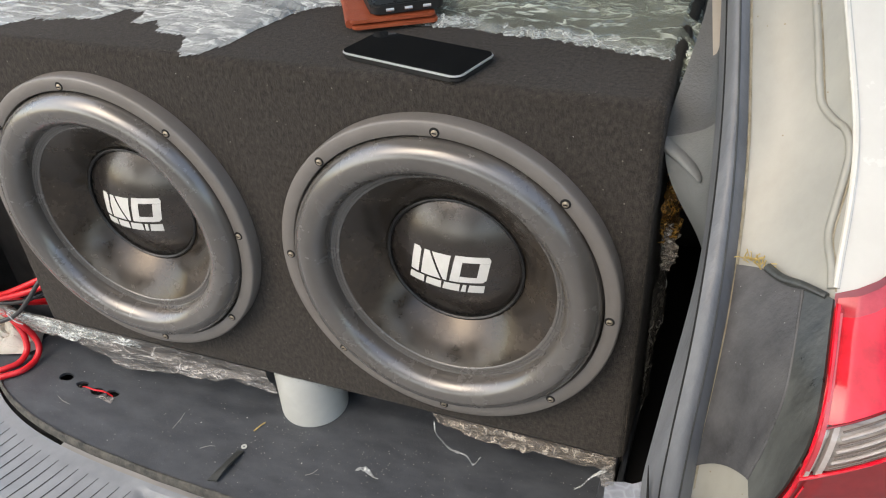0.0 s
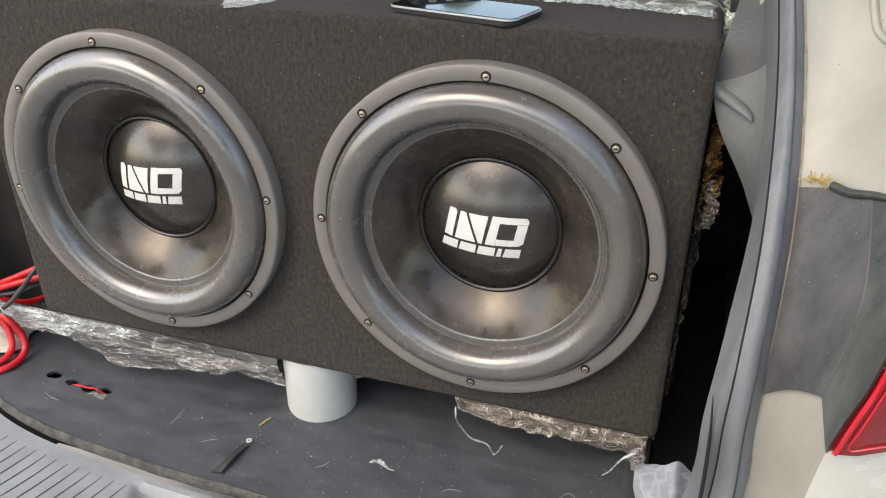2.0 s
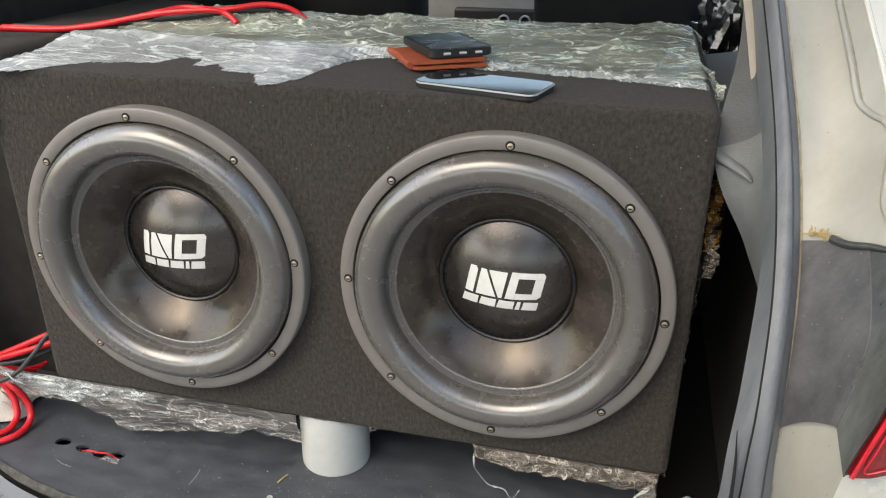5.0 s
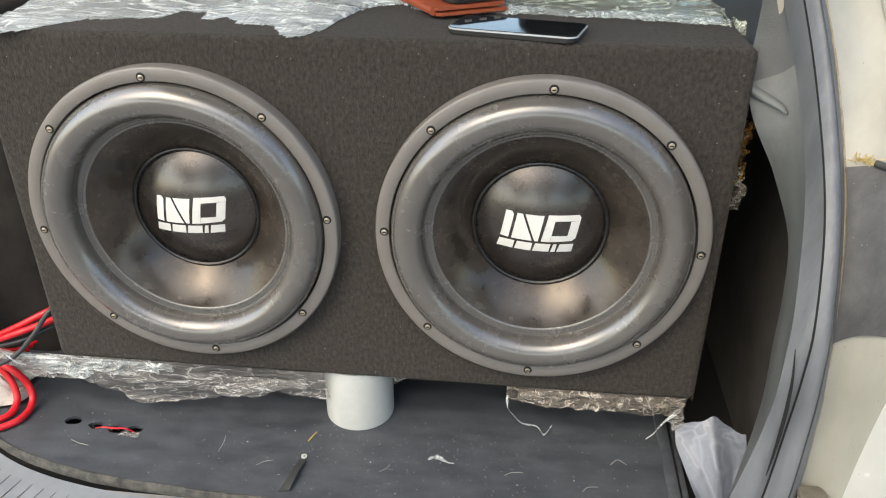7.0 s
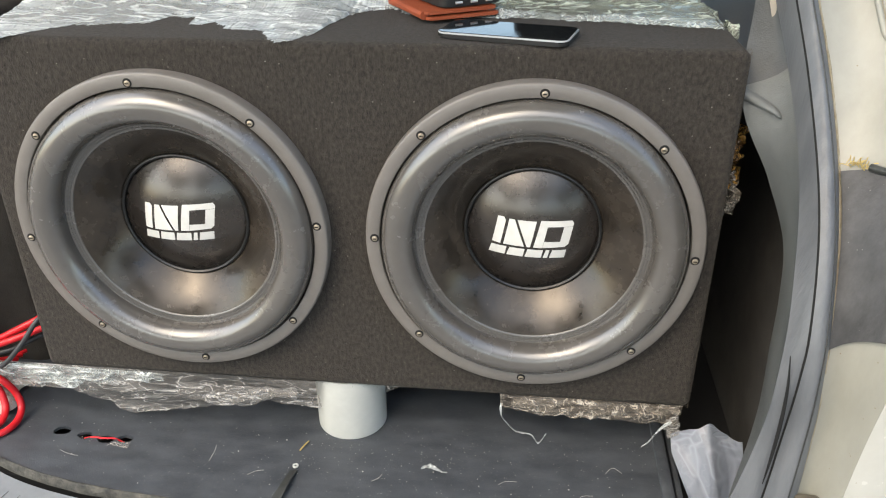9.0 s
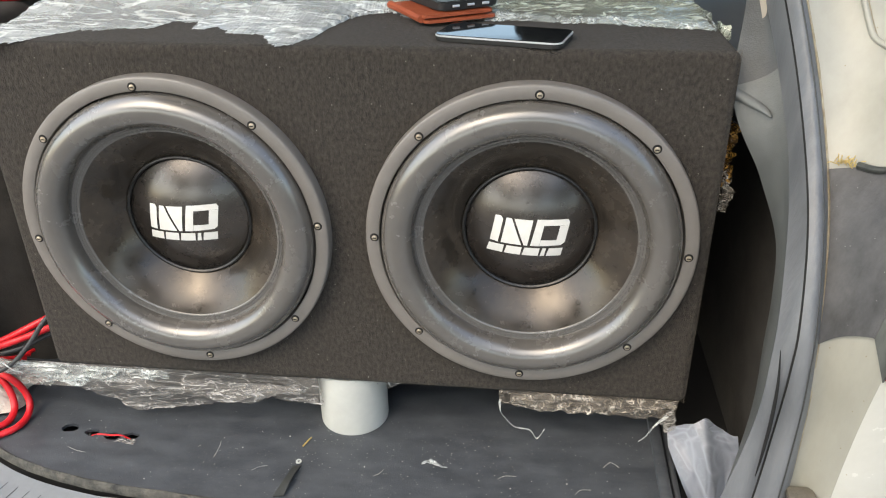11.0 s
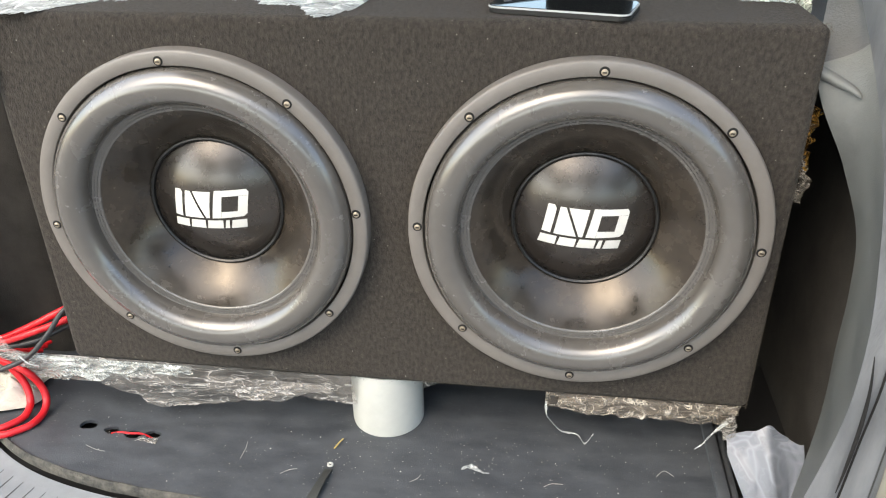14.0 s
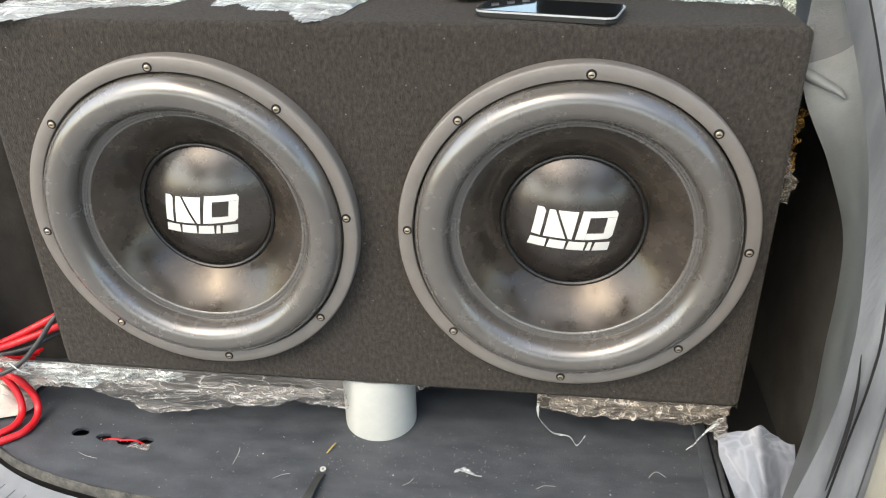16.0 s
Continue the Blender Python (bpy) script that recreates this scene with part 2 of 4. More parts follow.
GROUND = material("concrete", (0.22, 0.21, 0.19), 0.9, second=(0.30, 0.28, 0.26), scale=3, bump=0.5, bump_scale=40)
WARM = material("warm_plaster", (0.46, 0.38, 0.30), 0.9, second=(0.54, 0.46, 0.37), scale=2, bump=0.3, bump_scale=60)
GREEN = material("far_foliage", (0.022, 0.038, 0.016), 0.9, second=(0.085, 0.12, 0.055), scale=2.2, bump=1.0, bump_scale=9)
BARK = material("tree_bark", (0.07, 0.05, 0.035), 0.9, second=(0.13, 0.10, 0.075), scale=12, bump=0.8, bump_scale=30, stretch=(1, 1, 0.2))
LEAF = material("tree_leaves", (0.035, 0.065, 0.018), 0.55, second=(0.085, 0.13, 0.045), scale=3)
SACK = material("black_sack", (0.010, 0.011, 0.013), 0.18, second=(0.02, 0.022, 0.026), scale=30, bump=1.0, bump_scale=45, coat=0.6, spec=0.9)
HEADLINER = material("headliner", (0.16, 0.155, 0.145), 0.9, second=(0.20, 0.195, 0.18), scale=10)
GRIT = material("grit", (0.34, 0.33, 0.31), 0.8, second=(0.50, 0.49, 0.46), scale=200)
STRAW = material("straw", (0.45, 0.32, 0.10), 0.7, second=(0.55, 0.42, 0.16), scale=100)


# ---- helpers of this scene ----
def link(name, bm, mat, parent=None, label="", smooth=True):
    """Links a bmesh, given in plan units, as one mesh object in metres with its origin at its parent or at its own foot."""
    bmesh.ops.recalc_face_normals(bm, faces=bm.faces)
    cos = [v.co * U for v in bm.verts]
    if parent:
        o = parent.matrix_world.translation.copy()
    else:
        lo = [min(c[i] for c in cos) for i in range(3)]
        hi = [max(c[i] for c in cos) for i in range(3)]
        o = Vector(((lo[0] + hi[0]) / 2, (lo[1] + hi[1]) / 2, lo[2]))
    for v, c in zip(bm.verts, cos):
        v.co = c - o
    if smooth:
        for fc in bm.faces:
            fc.smooth = True
        for e in bm.edges:
            if len(e.link_faces) == 2 and e.calc_face_angle(0) > radians(38):
                e.smooth = False
    me = bpy.data.meshes.new(name)
    bm.to_mesh(me)
    bm.free()
    me.materials.append(mat)
    ob = new(name, me)
    if parent:
        ob.parent = parent
        ob.matrix_world = Matrix.Translation(o)
    else:
        ob.location = o
        ob.matrix_world = Matrix.Translation(o)
    if label:
        tagged(ob, label)
    return ob


def part(name, bm, mat, parent, label="", smooth=True):
    return link(name, bm, mat, parent, label, smooth)


def thing(name, base, label, category, group="", kind=""):
    ob = new(name)
    ob.empty_display_size = 0.05
    ob.location = Vector(base) * U
    ob.matrix_world = Matrix.Translation(ob.location)
    return tagged(ob, label, category, group, kind)


def box_bm(lo, hi, bevel=0.0, seg=2):
    bm = bmesh.new()
    bmesh.ops.create_cube(bm, size=1)
    for v in bm.verts:
        v.co = Vector([(lo[i] + hi[i]) / 2 + v.co[i] * (hi[i] - lo[i]) for i in range(3)])
    if bevel:
        bmesh.ops.bevel(bm, geom=list(bm.edges), offset=bevel, segments=seg, profile=0.5, affect="EDGES")
    return bm


def sheet_bm(fn, nu, nv, thick=0.0, closed_u=False, keep=None):
    """A surface fn(u, v) over 0..1, given thickness where wanted."""
    bm = bmesh.new()
    n = nu if closed_u else nu + 1
    g = [[bm.verts.new(fn(i / nu, j / nv)) for j in range(nv + 1)] for i in range(n)]
    for i in range(nu):
        for j in range(nv):
            if keep is None or keep((i + 0.5) / nu, (j + 0.5) / nv):
                bm.faces.new((g[i][j], g[(i + 1) % n][j], g[(i + 1) % n][j + 1], g[i][j + 1]))
    for v in [v for v in bm.verts if not v.link_faces]:
        bm.verts.remove(v)
    if thick:
        bm.normal_update()
        faces, rim = list(bm.faces), [e for e in bm.edges if len(e.link_faces) == 1]
        back = {v: bm.verts.new(v.co - v.normal * thick) for v in list(bm.verts)}
        for fc in faces:
            bm.faces.new([back[v] for v in reversed(fc.verts)])
        for e in rim:
            a, b = e.verts
            bm.faces.new((a, b, back[b], back[a]))
    return bm


def smooth_line(pts, t):
    """A Catmull-Rom line through the points, t over 0..1."""
    n = len(pts) - 1
    k = min(int(t * n), n - 1)
    f = t * n - k
    p = [Vector(pts[max(0, min(n, k + d))]) for d in (-1, 0, 1, 2)]
    return 0.5 * ((2 * p[1]) + (p[2] - p[0]) * f + (2 * p[0] - 5 * p[1] + 4 * p[2] - p[3]) * f * f + (3 * p[1] - p[0] - 3 * p[2] + p[3]) * f ** 3)


def tube_bm(pts, r, steps=60, sides=10, bm=None, flat=1.0):
    """A round cable through the points."""
    bm = bm or bmesh.new()
    rings = []
    up = Vector((0.1, 0.2, 1)).normalized()
    for i in range(steps + 1):
        c = smooth_line(pts, i / steps)
        d = (smooth_line(pts, min(1, i / steps + 0.01)) - smooth_line(pts, max(0, i / steps - 0.01))).normalized()
        a = d.cross(up).normalized()
        b = a.cross(d).normalized()
        rr = r(i / steps) if callable(r) else r
        rings.append([bm.verts.new(c + a * rr * math.cos(k * math.tau / sides) + b * rr * flat * math.sin(k * math.tau / sides)) for k in range(sides)])
    for x, y in zip(rings, rings[1:]):
        for k in range(sides):
            bm.faces.new((x[k], x[(k + 1) % sides], y[(k + 1) % sides], y[k]))
    bm.faces.new(rings[0][::-1])
    bm.faces.new(rings[-1])
    return bm


def spin_bm(profile, centre, seg=96, bm=None):
    """A body of revolution about the line through centre along y; profile rows are (radius, y)."""
    bm = bm or bmesh.new()
    cx, cz = centre
    rows = []
    for r, y in profile:
        if r < 1e-6:
            rows.append([bm.verts.new((cx, y, cz))])
        else:
            rows.append([bm.verts.new((cx + r * math.sin(k * math.tau / seg), y, cz + r * math.cos(k * math.tau / seg))) for k in range(seg)])
    for a, b in zip(rows, rows[1:]):
        for k in range(seg):
            q = (k + 1) % seg
            loop = [a[k], a[q % len(a)] if len(a) > 1 else a[0], b[q] if len(b) > 1 else b[0], b[k % len(b)] if len(b) > 1 else b[0]]
            seen = []
            for v in loop:
                if v not in seen:
                    seen.append(v)
            bm.faces.new(seen)
    return bm


def rough1(x, s=0.0):
    return noise.noise(Vector((x, s, 0.37)))


def fray(x, s=0.0):
    """Ragged edge, about -1 to 1."""
    return 0.55 * rough1(x * 18, s) + 0.3 * rough1(x * 55, s + 3) + 0.25 * rough1(x * 140, s + 7)


def ridge(x, y, s, k):
    """Sharp crests, 0 to 1; a higher k makes them thinner."""
    return (1 - abs(noise.noise(Vector((x, y, s))))) ** k


# ---- the car: floor, sill, sides ----
def lip_y(x):
    """Rear edge of the boot mat, bowed towards the bumper."""
    return -0.098 + 0.137 * x ** 2 + 4.35 * x ** 6


ground = tagged(link("ground", box_bm((-30, -30, -0.62), (30, 30, -0.55)), GROUND), "pale concrete ground under the car", "ground", kind="structure")

tagged(link("wall_street", box_bm((-14, -12.5, -0.55), (14, -12.2, 1.6)), WARM), "plain warm plaster wall across the street", "wall", kind="structure")
tagged(link("backdrop_trees", sheet_bm(lambda u, v: Vector((-7 + 14 * u, 6.0 + 1.2 * rough1(u * 9, v * 5), -0.55 + (1.9 + 1.0 * rough1(u * 14)) * v)), 120, 50, 0.05), GREEN), "far green trees ahead of the car", "backdrop", kind="structure")



def tailgate_fn(u, v):
    """The raised tailgate over the opening: u across, v from the hinge to its handle edge."""
    return Vector(((u - 0.5) * (0.94 - 0.10 * v), 0.40 - 0.93 * v, 0.90 + 0.47 * v + 0.05 * math.sin(math.pi * v) - 0.10 * (2 * u - 1) ** 4))


def street_tree(x, y, tall, seed):
    """A broad street tree: forked trunk and a loose crown of leaf clumps."""
    rnd = random.Random(seed)
    t = thing("street_tree", (x, y, -0.55), "leafy green street tree behind the car", "tree", "trees behind the car")
    wood = tube_bm([(x, y, -0.56), (x + 0.05, y, 0.2), (x - 0.04, y + 0.05, 1.0), (x, y, tall * 0.62)], lambda w: 0.16 * (1 - 0.6 * w), 16, 10)
    tips = []
    for k in range(9):
        g, up = k * 2.4 + rnd.uniform(-0.4, 0.4), rnd.uniform(0.5, 1.0)
        r = rnd.uniform(0.9, 1.9)
        tip = Vector((x + r * math.cos(g), y + r * math.sin(g), tall * (0.45 + 0.5 * up)))
        base = Vector((x, y, tall * rnd.uniform(0.30, 0.55)))
        tube_bm([base, base.lerp(tip, 0.5) + Vector((0, 0, 0.25)), tip], lambda w: 0.055 * (1 - 0.75 * w), 10, 6, wood)
        tips.append(tip)
    part("trunk", wood, BARK, t)
    crown = bmesh.new()
    for k in range(420):
        c = rnd.choice(tips) + Vector((rnd.gauss(0, 0.5), rnd.gauss(0, 0.5), rnd.gauss(0, 0.4)))
        for _ in range(16):
            p = c + Vector((rnd.gauss(0, 0.16), rnd.gauss(0, 0.16), rnd.gauss(0, 0.13)))
            a = Vector((rnd.gauss(0, 1), rnd.gauss(0, 1), rnd.gauss(0, 0.5))).normalized() * 0.075
            b = a.cross(Vector((rnd.gauss(0, 1), rnd.gauss(0, 1), rnd.gauss(0, 1)))).normalized() * 0.04
            crown.faces.new([crown.verts.new(q) for q in (p - a, p + b, p + a, p - b)])
    part("crown", crown, LEAF, t, smooth=False)


for x, y, tall, seed in ((-3.6, -7.2, 4.4, 1), (0.9, -8.4, 4.8, 2), (5.2, -7.0, 4.2, 3)):
    street_tree(x, y, tall, seed)

HOLES = [(-0.367, -0.002, 0.0105, 0.007), (-0.336, -0.007, 0.0085, 0.006), (-0.308, -0.011, 0.010, 0.006), (-0.285, -0.008, 0.0095, 0.006)]


def floor_fn(u, v):
    x = float(np.interp(u, [0, 0.12, 0.55, 1], [-0.56, -0.392, -0.268, 0.345]))
    y0 = lip_y(x)
    if y0 < -0.03:
        y = float(np.interp(v, [0, 0.15, 0.5, 1], [y0, -0.024, 0.012, 0.62]))
    else:
        y = y0 + v * (0.62 - y0)
    z = 0.0012 * rough1(x * 9, y * 9)
    return Vector((x, y, z))


def floor_keep(u, v):
    p = floor_fn(u, v)
    return not any(((p.x - hx) / a) ** 2 + ((p.y - hy) / b) ** 2 < 1 + 0.35 * rough1(math.atan2(p.y - hy, p.x - hx) * 2, hx * 30) for hx, hy, a, b in HOLES)


floor = tagged(link("floor", sheet_bm(floor_fn, 300, 200, 0.004, keep=floor_keep), MAT), "dusty black boot mat with torn holes", "floor", kind="structure")
tagged(link("subfloor", box_bm((-0.56, -0.06, -0.05), (0.5, 0.62, -0.018)), HOLE), "dark panel under the boot mat", "floor", kind="structure")


def lip_fn(u, v):
    x = -0.56 + u * 0.905
    a = v * math.pi * 1.25
    w = 0.0052 + 0.0012 * rough1(x * 12)
    return Vector((x, lip_y(x) - w * (1 - math.cos(a)) * 0.52, 0.0015 + 0.004 * math.sin(a) - 0.008 * v + 0.0012 * rough1(x * 30, v * 3)))


tagged(link("mat_edge", sheet_bm(lip_fn, 160, 10, -0.003), LIP), "worn dirt-caked rolled edge of the boot mat", "trim", kind="structure")


# ---- sill plate ----
def sill_z(x, d):
    """Height of the sill plate at distance d behind the mat edge."""
    return -0.012 - 0.035 * d - 1.4 * max(0.0, d - 0.09) ** 2


def recess(x, d):
    a = min(1.0, max(0.0, (x + 0.150 + 0.35 * (0.06 - d)) / 0.012))
    b = min(1.0, max(0.0, (0.06 - x) / 0.012))
    c = min(1.0, max(0.0, (d - 0.018) / 0.006))
    return a * b * c


def sill_fn(u, v):
    x = -0.60 + u * 1.06
    d = 0.009 + v * 0.22
    return Vector((x, lip_y(x) - d, sill_z(x, d) - 0.010 * recess(x, d)))


sill = thing("sill_plate", (0, -0.2, -0.02), "pale grey ribbed plastic loading sill, scratched and dusty", "sill", kind="structure")
part("plate", sheet_bm(sill_fn, 220, 60, -0.004), SILL, sill)
for i in range(22):
    x0 = -0.50 + 0.0165 * i
    def rib_pts(x0=x0):
        return [(x0 - 0.25 * (d - 0.03) - 1.2 * (d - 0.03) ** 2, lip_y(x0) - d, sill_z(x0, d) + 0.0003) for d in (0.026, 0.045, 0.065, 0.085, 0.105)]
    if x0 < -0.155:
        part("rib", tube_bm(rib_pts(), lambda t: 0.0006 * (0.3 + math.sin(math.pi * min(0.97, max(0.03, t)))), 14, 6), RIB, sill)
part("recess_floor", sheet_bm(lambda u, v: Vector((-0.118 + u * 0.165 - 0.03 * v, lip_y(0) - 0.029 - v * 0.10, sill_z(0, 0.029 + v * 0.10) - 0.0085)), 20, 12, -0.001), RECESS, sill, "brown dirty recess of the sill")

# ---- right side of the car: seal, jamb, quarter panel ----
SEAL_OUT = [(0.354, 0.263, 0.8), (0.382, 0.143, 0.65), (0.407, 0.043, 0.52), (0.42, -0.014, 0.442), (0.425, -0.068, 0.368), (0.423, -0.111, 0.296), (0.423, -0.128, 0.235), (0.427, -0.127, 0.177), (0.427, -0.127, 0.088), (0.42, -0.127, 0.0)]
SEAL_MID = [(0.338, 0.269, 0.8), (0.366, 0.149, 0.65), (0.392, 0.049, 0.52), (0.403, -0.018, 0.442), (0.406, -0.085, 0.365), (0.403, -0.128, 0.29), (0.402, -0.135, 0.24), (0.404, -0.125, 0.174), (0.399, -0.125, 0.085), (0.388, -0.125, 0.0)]
SEAL_IN = [(0.329, 0.313, 0.8), (0.357, 0.193, 0.65), (0.384, 0.093, 0.52), (0.396, 0.024, 0.446), (0.401, -0.041, 0.375), (0.393, -0.104, 0.297), (0.388, -0.126, 0.24), (0.388, -0.12, 0.175), (0.373, -0.12, 0.085), (0.352, -0.12, 0.0)]
TRIM_EDGE = [(0.36, 0.32, 0.80), (0.37, 0.20, 0.65), (0.375, 0.10, 0.52), (0.362, 0.035, 0.425), (0.398, 0.03, 0.347), (0.424, 0.03, 0.282), (0.432, 0.03, 0.22), (0.434, 0.03, 0.16), (0.431, 0.015, 0.08), (0.405, -0.03, 0.0)]
EDGE = [(0.40, 0.25, 0.80), (0.432, 0.13, 0.65), (0.464, 0.025, 0.535), (0.481, -0.028, 0.469), (0.481, -0.092, 0.408), (0.480, -0.15, 0.365), (0.474, -0.162, 0.32), (0.463, -0.158, 0.259), (0.457, -0.15, 0.16), (0.452, -0.145, 0.0)]


def at_z(line, z):
    """The point of a falling line at height z."""
    lo, hi = 0.0, 1.0
    for _ in range(30):
        m = (lo + hi) / 2
        if smooth_line(line, m).z > z:
            lo = m
        else:
            hi = m
    return smooth_line(line, lo)


ZS = [0.80 - 0.80 * k / 160 for k in range(161)]
OUT_Z = [at_z(SEAL_OUT, z) for z in ZS]
EDGE_Z = [at_z(EDGE, z) for z in ZS]


def row(table, z):
    k = min(159.999, max(0.0, (0.80 - z) / 0.80 * 160))
    i = int(k)
    return table[i].lerp(table[i + 1], k - i)


def jamb(u, z, out=0.0):
    """The door jamb between seal and body edge; out lifts off it."""
    a, b = row(OUT_Z, z), row(EDGE_Z, z)
    p = a.lerp(b, u)
    p.z = z
    p.y += 0.010 * math.sin(math.pi * u) - out * 0.6
    p.x -= out * 0.8
    return p


def quarter(d, z, out=0.0):
    """The outer body side behind the edge, d outwards from it."""
    p = row(EDGE_Z, z).copy()
    p.z = z
    p.x += d
    p.y += 0.10 * d + 2.2 * d * d - out
    return p


body = thing("car_body", (0.45, -0.1, 0.0), "cream white painted rear corner of an old estate car", "car", kind="structure")
part("door_jamb", sheet_bm(lambda u, v: jamb(u, 0.80 - 0.80 * v), 24, 160, -0.003), PAINT_WORN_SHADED, body)
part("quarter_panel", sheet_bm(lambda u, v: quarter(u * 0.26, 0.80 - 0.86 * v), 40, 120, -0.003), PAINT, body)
# pressed gutter on the jamb
GUTTER = [(0.72, 0.78), (0.72, 0.62), (0.71, 0.526), (0.70, 0.494), (0.72, 0.485), (0.82, 0.480), (0.93, 0.477), (0.96, 0.466), (0.90, 0.441), (0.88, 0.427), (0.95, 0.416), (0.975, 0.408)]
part("gutter", tube_bm([jamb(u, z, 0.001) for u, z in GUTTER], 0.0026, 120, 10), PAINT_WORN_SHADED, body)
part("gutter_groove", tube_bm([jamb(u + 0.035, z, 0.0003) for u, z in GUTTER], 0.0006, 120, 6), SEALER, body, "thin dirty groove")
part("edge_bead", tube_bm([quarter(0.0, z, 0.0) for z in (0.78, 0.66, 0.56, 0.50, 0.47, 0.445, 0.42, 0.409)], 0.0022, 80, 8), PAINT, body)
part("seam_sealer", tube_bm([jamb(0.03, z, 0.001) for z in (0.78, 0.66, 0.55, 0.47, 0.42, 0.37, 0.32, 0.27, 0.2, 0.1)], lambda t: 0.0009 + 0.0008 * abs(rough1(t * 26, 3)), 140, 6), SEALER, body, "yellowed seam sealer")

part("tailgate", sheet_bm(tailgate_fn, 24, 24, 0.03), PAINT, body, "raised tailgate over the boot opening")
bumper = thing("bumper", (0.47, -0.2, -0.1), "cream painted rear bumper corner below the tail lamp", "bumper", kind="structure")
part("cover", sheet_bm(lambda u, v: Vector((0.425 + u * 0.28, -0.135 - 0.12 * math.sin(math.pi * min(1, 0.5 * v + 0.05)) * min(1, u * 5) + 0.9 * max(0, u * 0.28 - 0.06) ** 2 * 4, 0.105 - 0.30 * v)), 30, 24, -0.004), PAINT, bumper)
part("gap", box_bm((0.424, -0.15, 0.104), (0.448, -0.128, 0.112), 0.002), RECESS, bumper, "rusty brown gap")

seal = thing("weather_strip", (0.41, -0.1, 0.0), "grey rubber hatch seal, faded and dusty", "seal", kind="structure")


def strip_fn(a, b, bulge, lift=0.0):
    def fn(u, v):
        p, q = smooth_line(a, v), smooth_line(b, v)
        r = p.lerp(q, u)
        r.y -= bulge * math.sin(math.pi * u) + lift
        return r
    return fn


part("bulb", sheet_bm(strip_fn(SEAL_MID, SEAL_OUT, 0.009, 0.002), 14, 120, -0.002), SEAL, seal)
part("lip", sheet_bm(strip_fn(SEAL_IN, SEAL_MID, 0.004, 0.0), 10, 120, -0.002), SEAL, seal)
part("groove", tube_bm([Vector(p) + Vector((0, -0.0003, 0)) for p in SEAL_MID], 0.0013, 120, 6), HOLE, seal)
part("bead", tube_bm([Vector(p).lerp(Vector(q), 0.62) + Vector((0, -0.0105, 0)) for p, q in zip(SEAL_MID, SEAL_OUT)], 0.0008, 120, 6), TRIM_DARK, seal)
part("crack", tube_bm([(0.391, -0.1335, 0.262), (0.394, -0.1365, 0.230), (0.396, -0.1350, 0.191), (0.397, -0.1305, 0.149), (0.396, -0.1290, 0.120)], lambda t: 0.0003 + 0.0013 * math.sin(math.pi * t), 60, 10, flat=0.8), HOLE, seal, "dark split")

trim_r = thing("side_trim", (0.42, 0.0, 0.0), "grey moulded plastic side trim, dusty", "trim", kind="structure")


def side_panel(lo, hi):
    def fn(u, v):
        w = lo + (hi - lo) * v
        return smooth_line(TRIM_EDGE, w).lerp(smooth_line(SEAL_IN, w), u) + Vector((0.006 * math.sin(math.pi * u), 0, 0))
    return fn


part("panel", sheet_bm(side_panel(0.325, 1.0), 16, 90, -0.003), TRIM, trim_r)
# Upper stretch of the same side panel, given the darker trim colour.
part("panel_top", sheet_bm(side_panel(0.0, 0.325), 16, 50, -0.003), TRIM_SHELF, trim_r, "darker upper trim")
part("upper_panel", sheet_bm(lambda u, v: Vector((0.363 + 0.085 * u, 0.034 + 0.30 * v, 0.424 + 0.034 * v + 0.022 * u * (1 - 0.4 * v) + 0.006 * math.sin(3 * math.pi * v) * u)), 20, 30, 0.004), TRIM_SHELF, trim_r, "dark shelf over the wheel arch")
part("ridge", tube_bm([(0.350, 0.058, 0.433), (0.364, 0.040, 0.426), (0.376, 0.029, 0.421), (0.387, 0.016, 0.4165), (0.392, 0.010, 0.412)], lambda t: 0.0006 + 0.0115 * (1 - t) ** 0.7, 32, 16, flat=0.6), TRIM, trim_r)
PILLAR_A = [(0.354, 0.175, 0.62), (0.371, 0.115, 0.556), (0.385, 0.074, 0.488), (0.392, 0.063, 0.459), (0.408, 0.058, 0.441)]
PILLAR_B = [(0.372, 0.180, 0.62), (0.388, 0.120, 0.556), (0.400, 0.078, 0.488), (0.405, 0.066, 0.459), (0.4095, 0.060, 0.4405)]
part("pillar_cover", sheet_bm(lambda u, v: smooth_line(PILLAR_A, v).lerp(smooth_line(PILLAR_B, v), u) + Vector((0, -0.004 - 0.003 * math.sin(math.pi * u), 0)), 6, 40, -0.003), TRIM_BEIGE, trim_r, "brown-beige pillar cover")
tagged(link("wheel_well_right", box_bm((0.437, 0.03, -0.02), (0.46, 0.62, 0.44)), LINING), "black carpet lining of the wheel well", "lining", kind="structure")
tagged(link("wheel_well_floor", box_bm((0.345, -0.115, -0.045), (0.46, 0.62, -0.03)), BLACK), "black lining of the side pocket", "lining", kind="structure")
tagged(link("floor_step", box_bm((0.336, -0.09, -0.03), (0.350, 0.30, 0.004), 0.003), MAT), "black moulded step at the side of the boot floor", "trim", kind="structure")
tagged(link("floor_rib", box_bm((0.3525, -0.09, -0.03), (0.360, 0.20, -0.002), 0.003), MAT), "narrow black moulded rib beside the boot floor", "trim", kind="structure")
tagged(link("wheel_well_left", box_bm((-0.60, 0.13, -0.02), (-0.455, 0.62, 0.46), 0.02, 3), LINING), "black carpet lining of the wheel well", "lining", kind="structure")
tagged(link("cabin_wall_left", box_bm((-0.62, 0.0, -0.3), (-0.58, 2.2, 0.50)), BLACK), "dark cabin side", "wall", kind="structure")
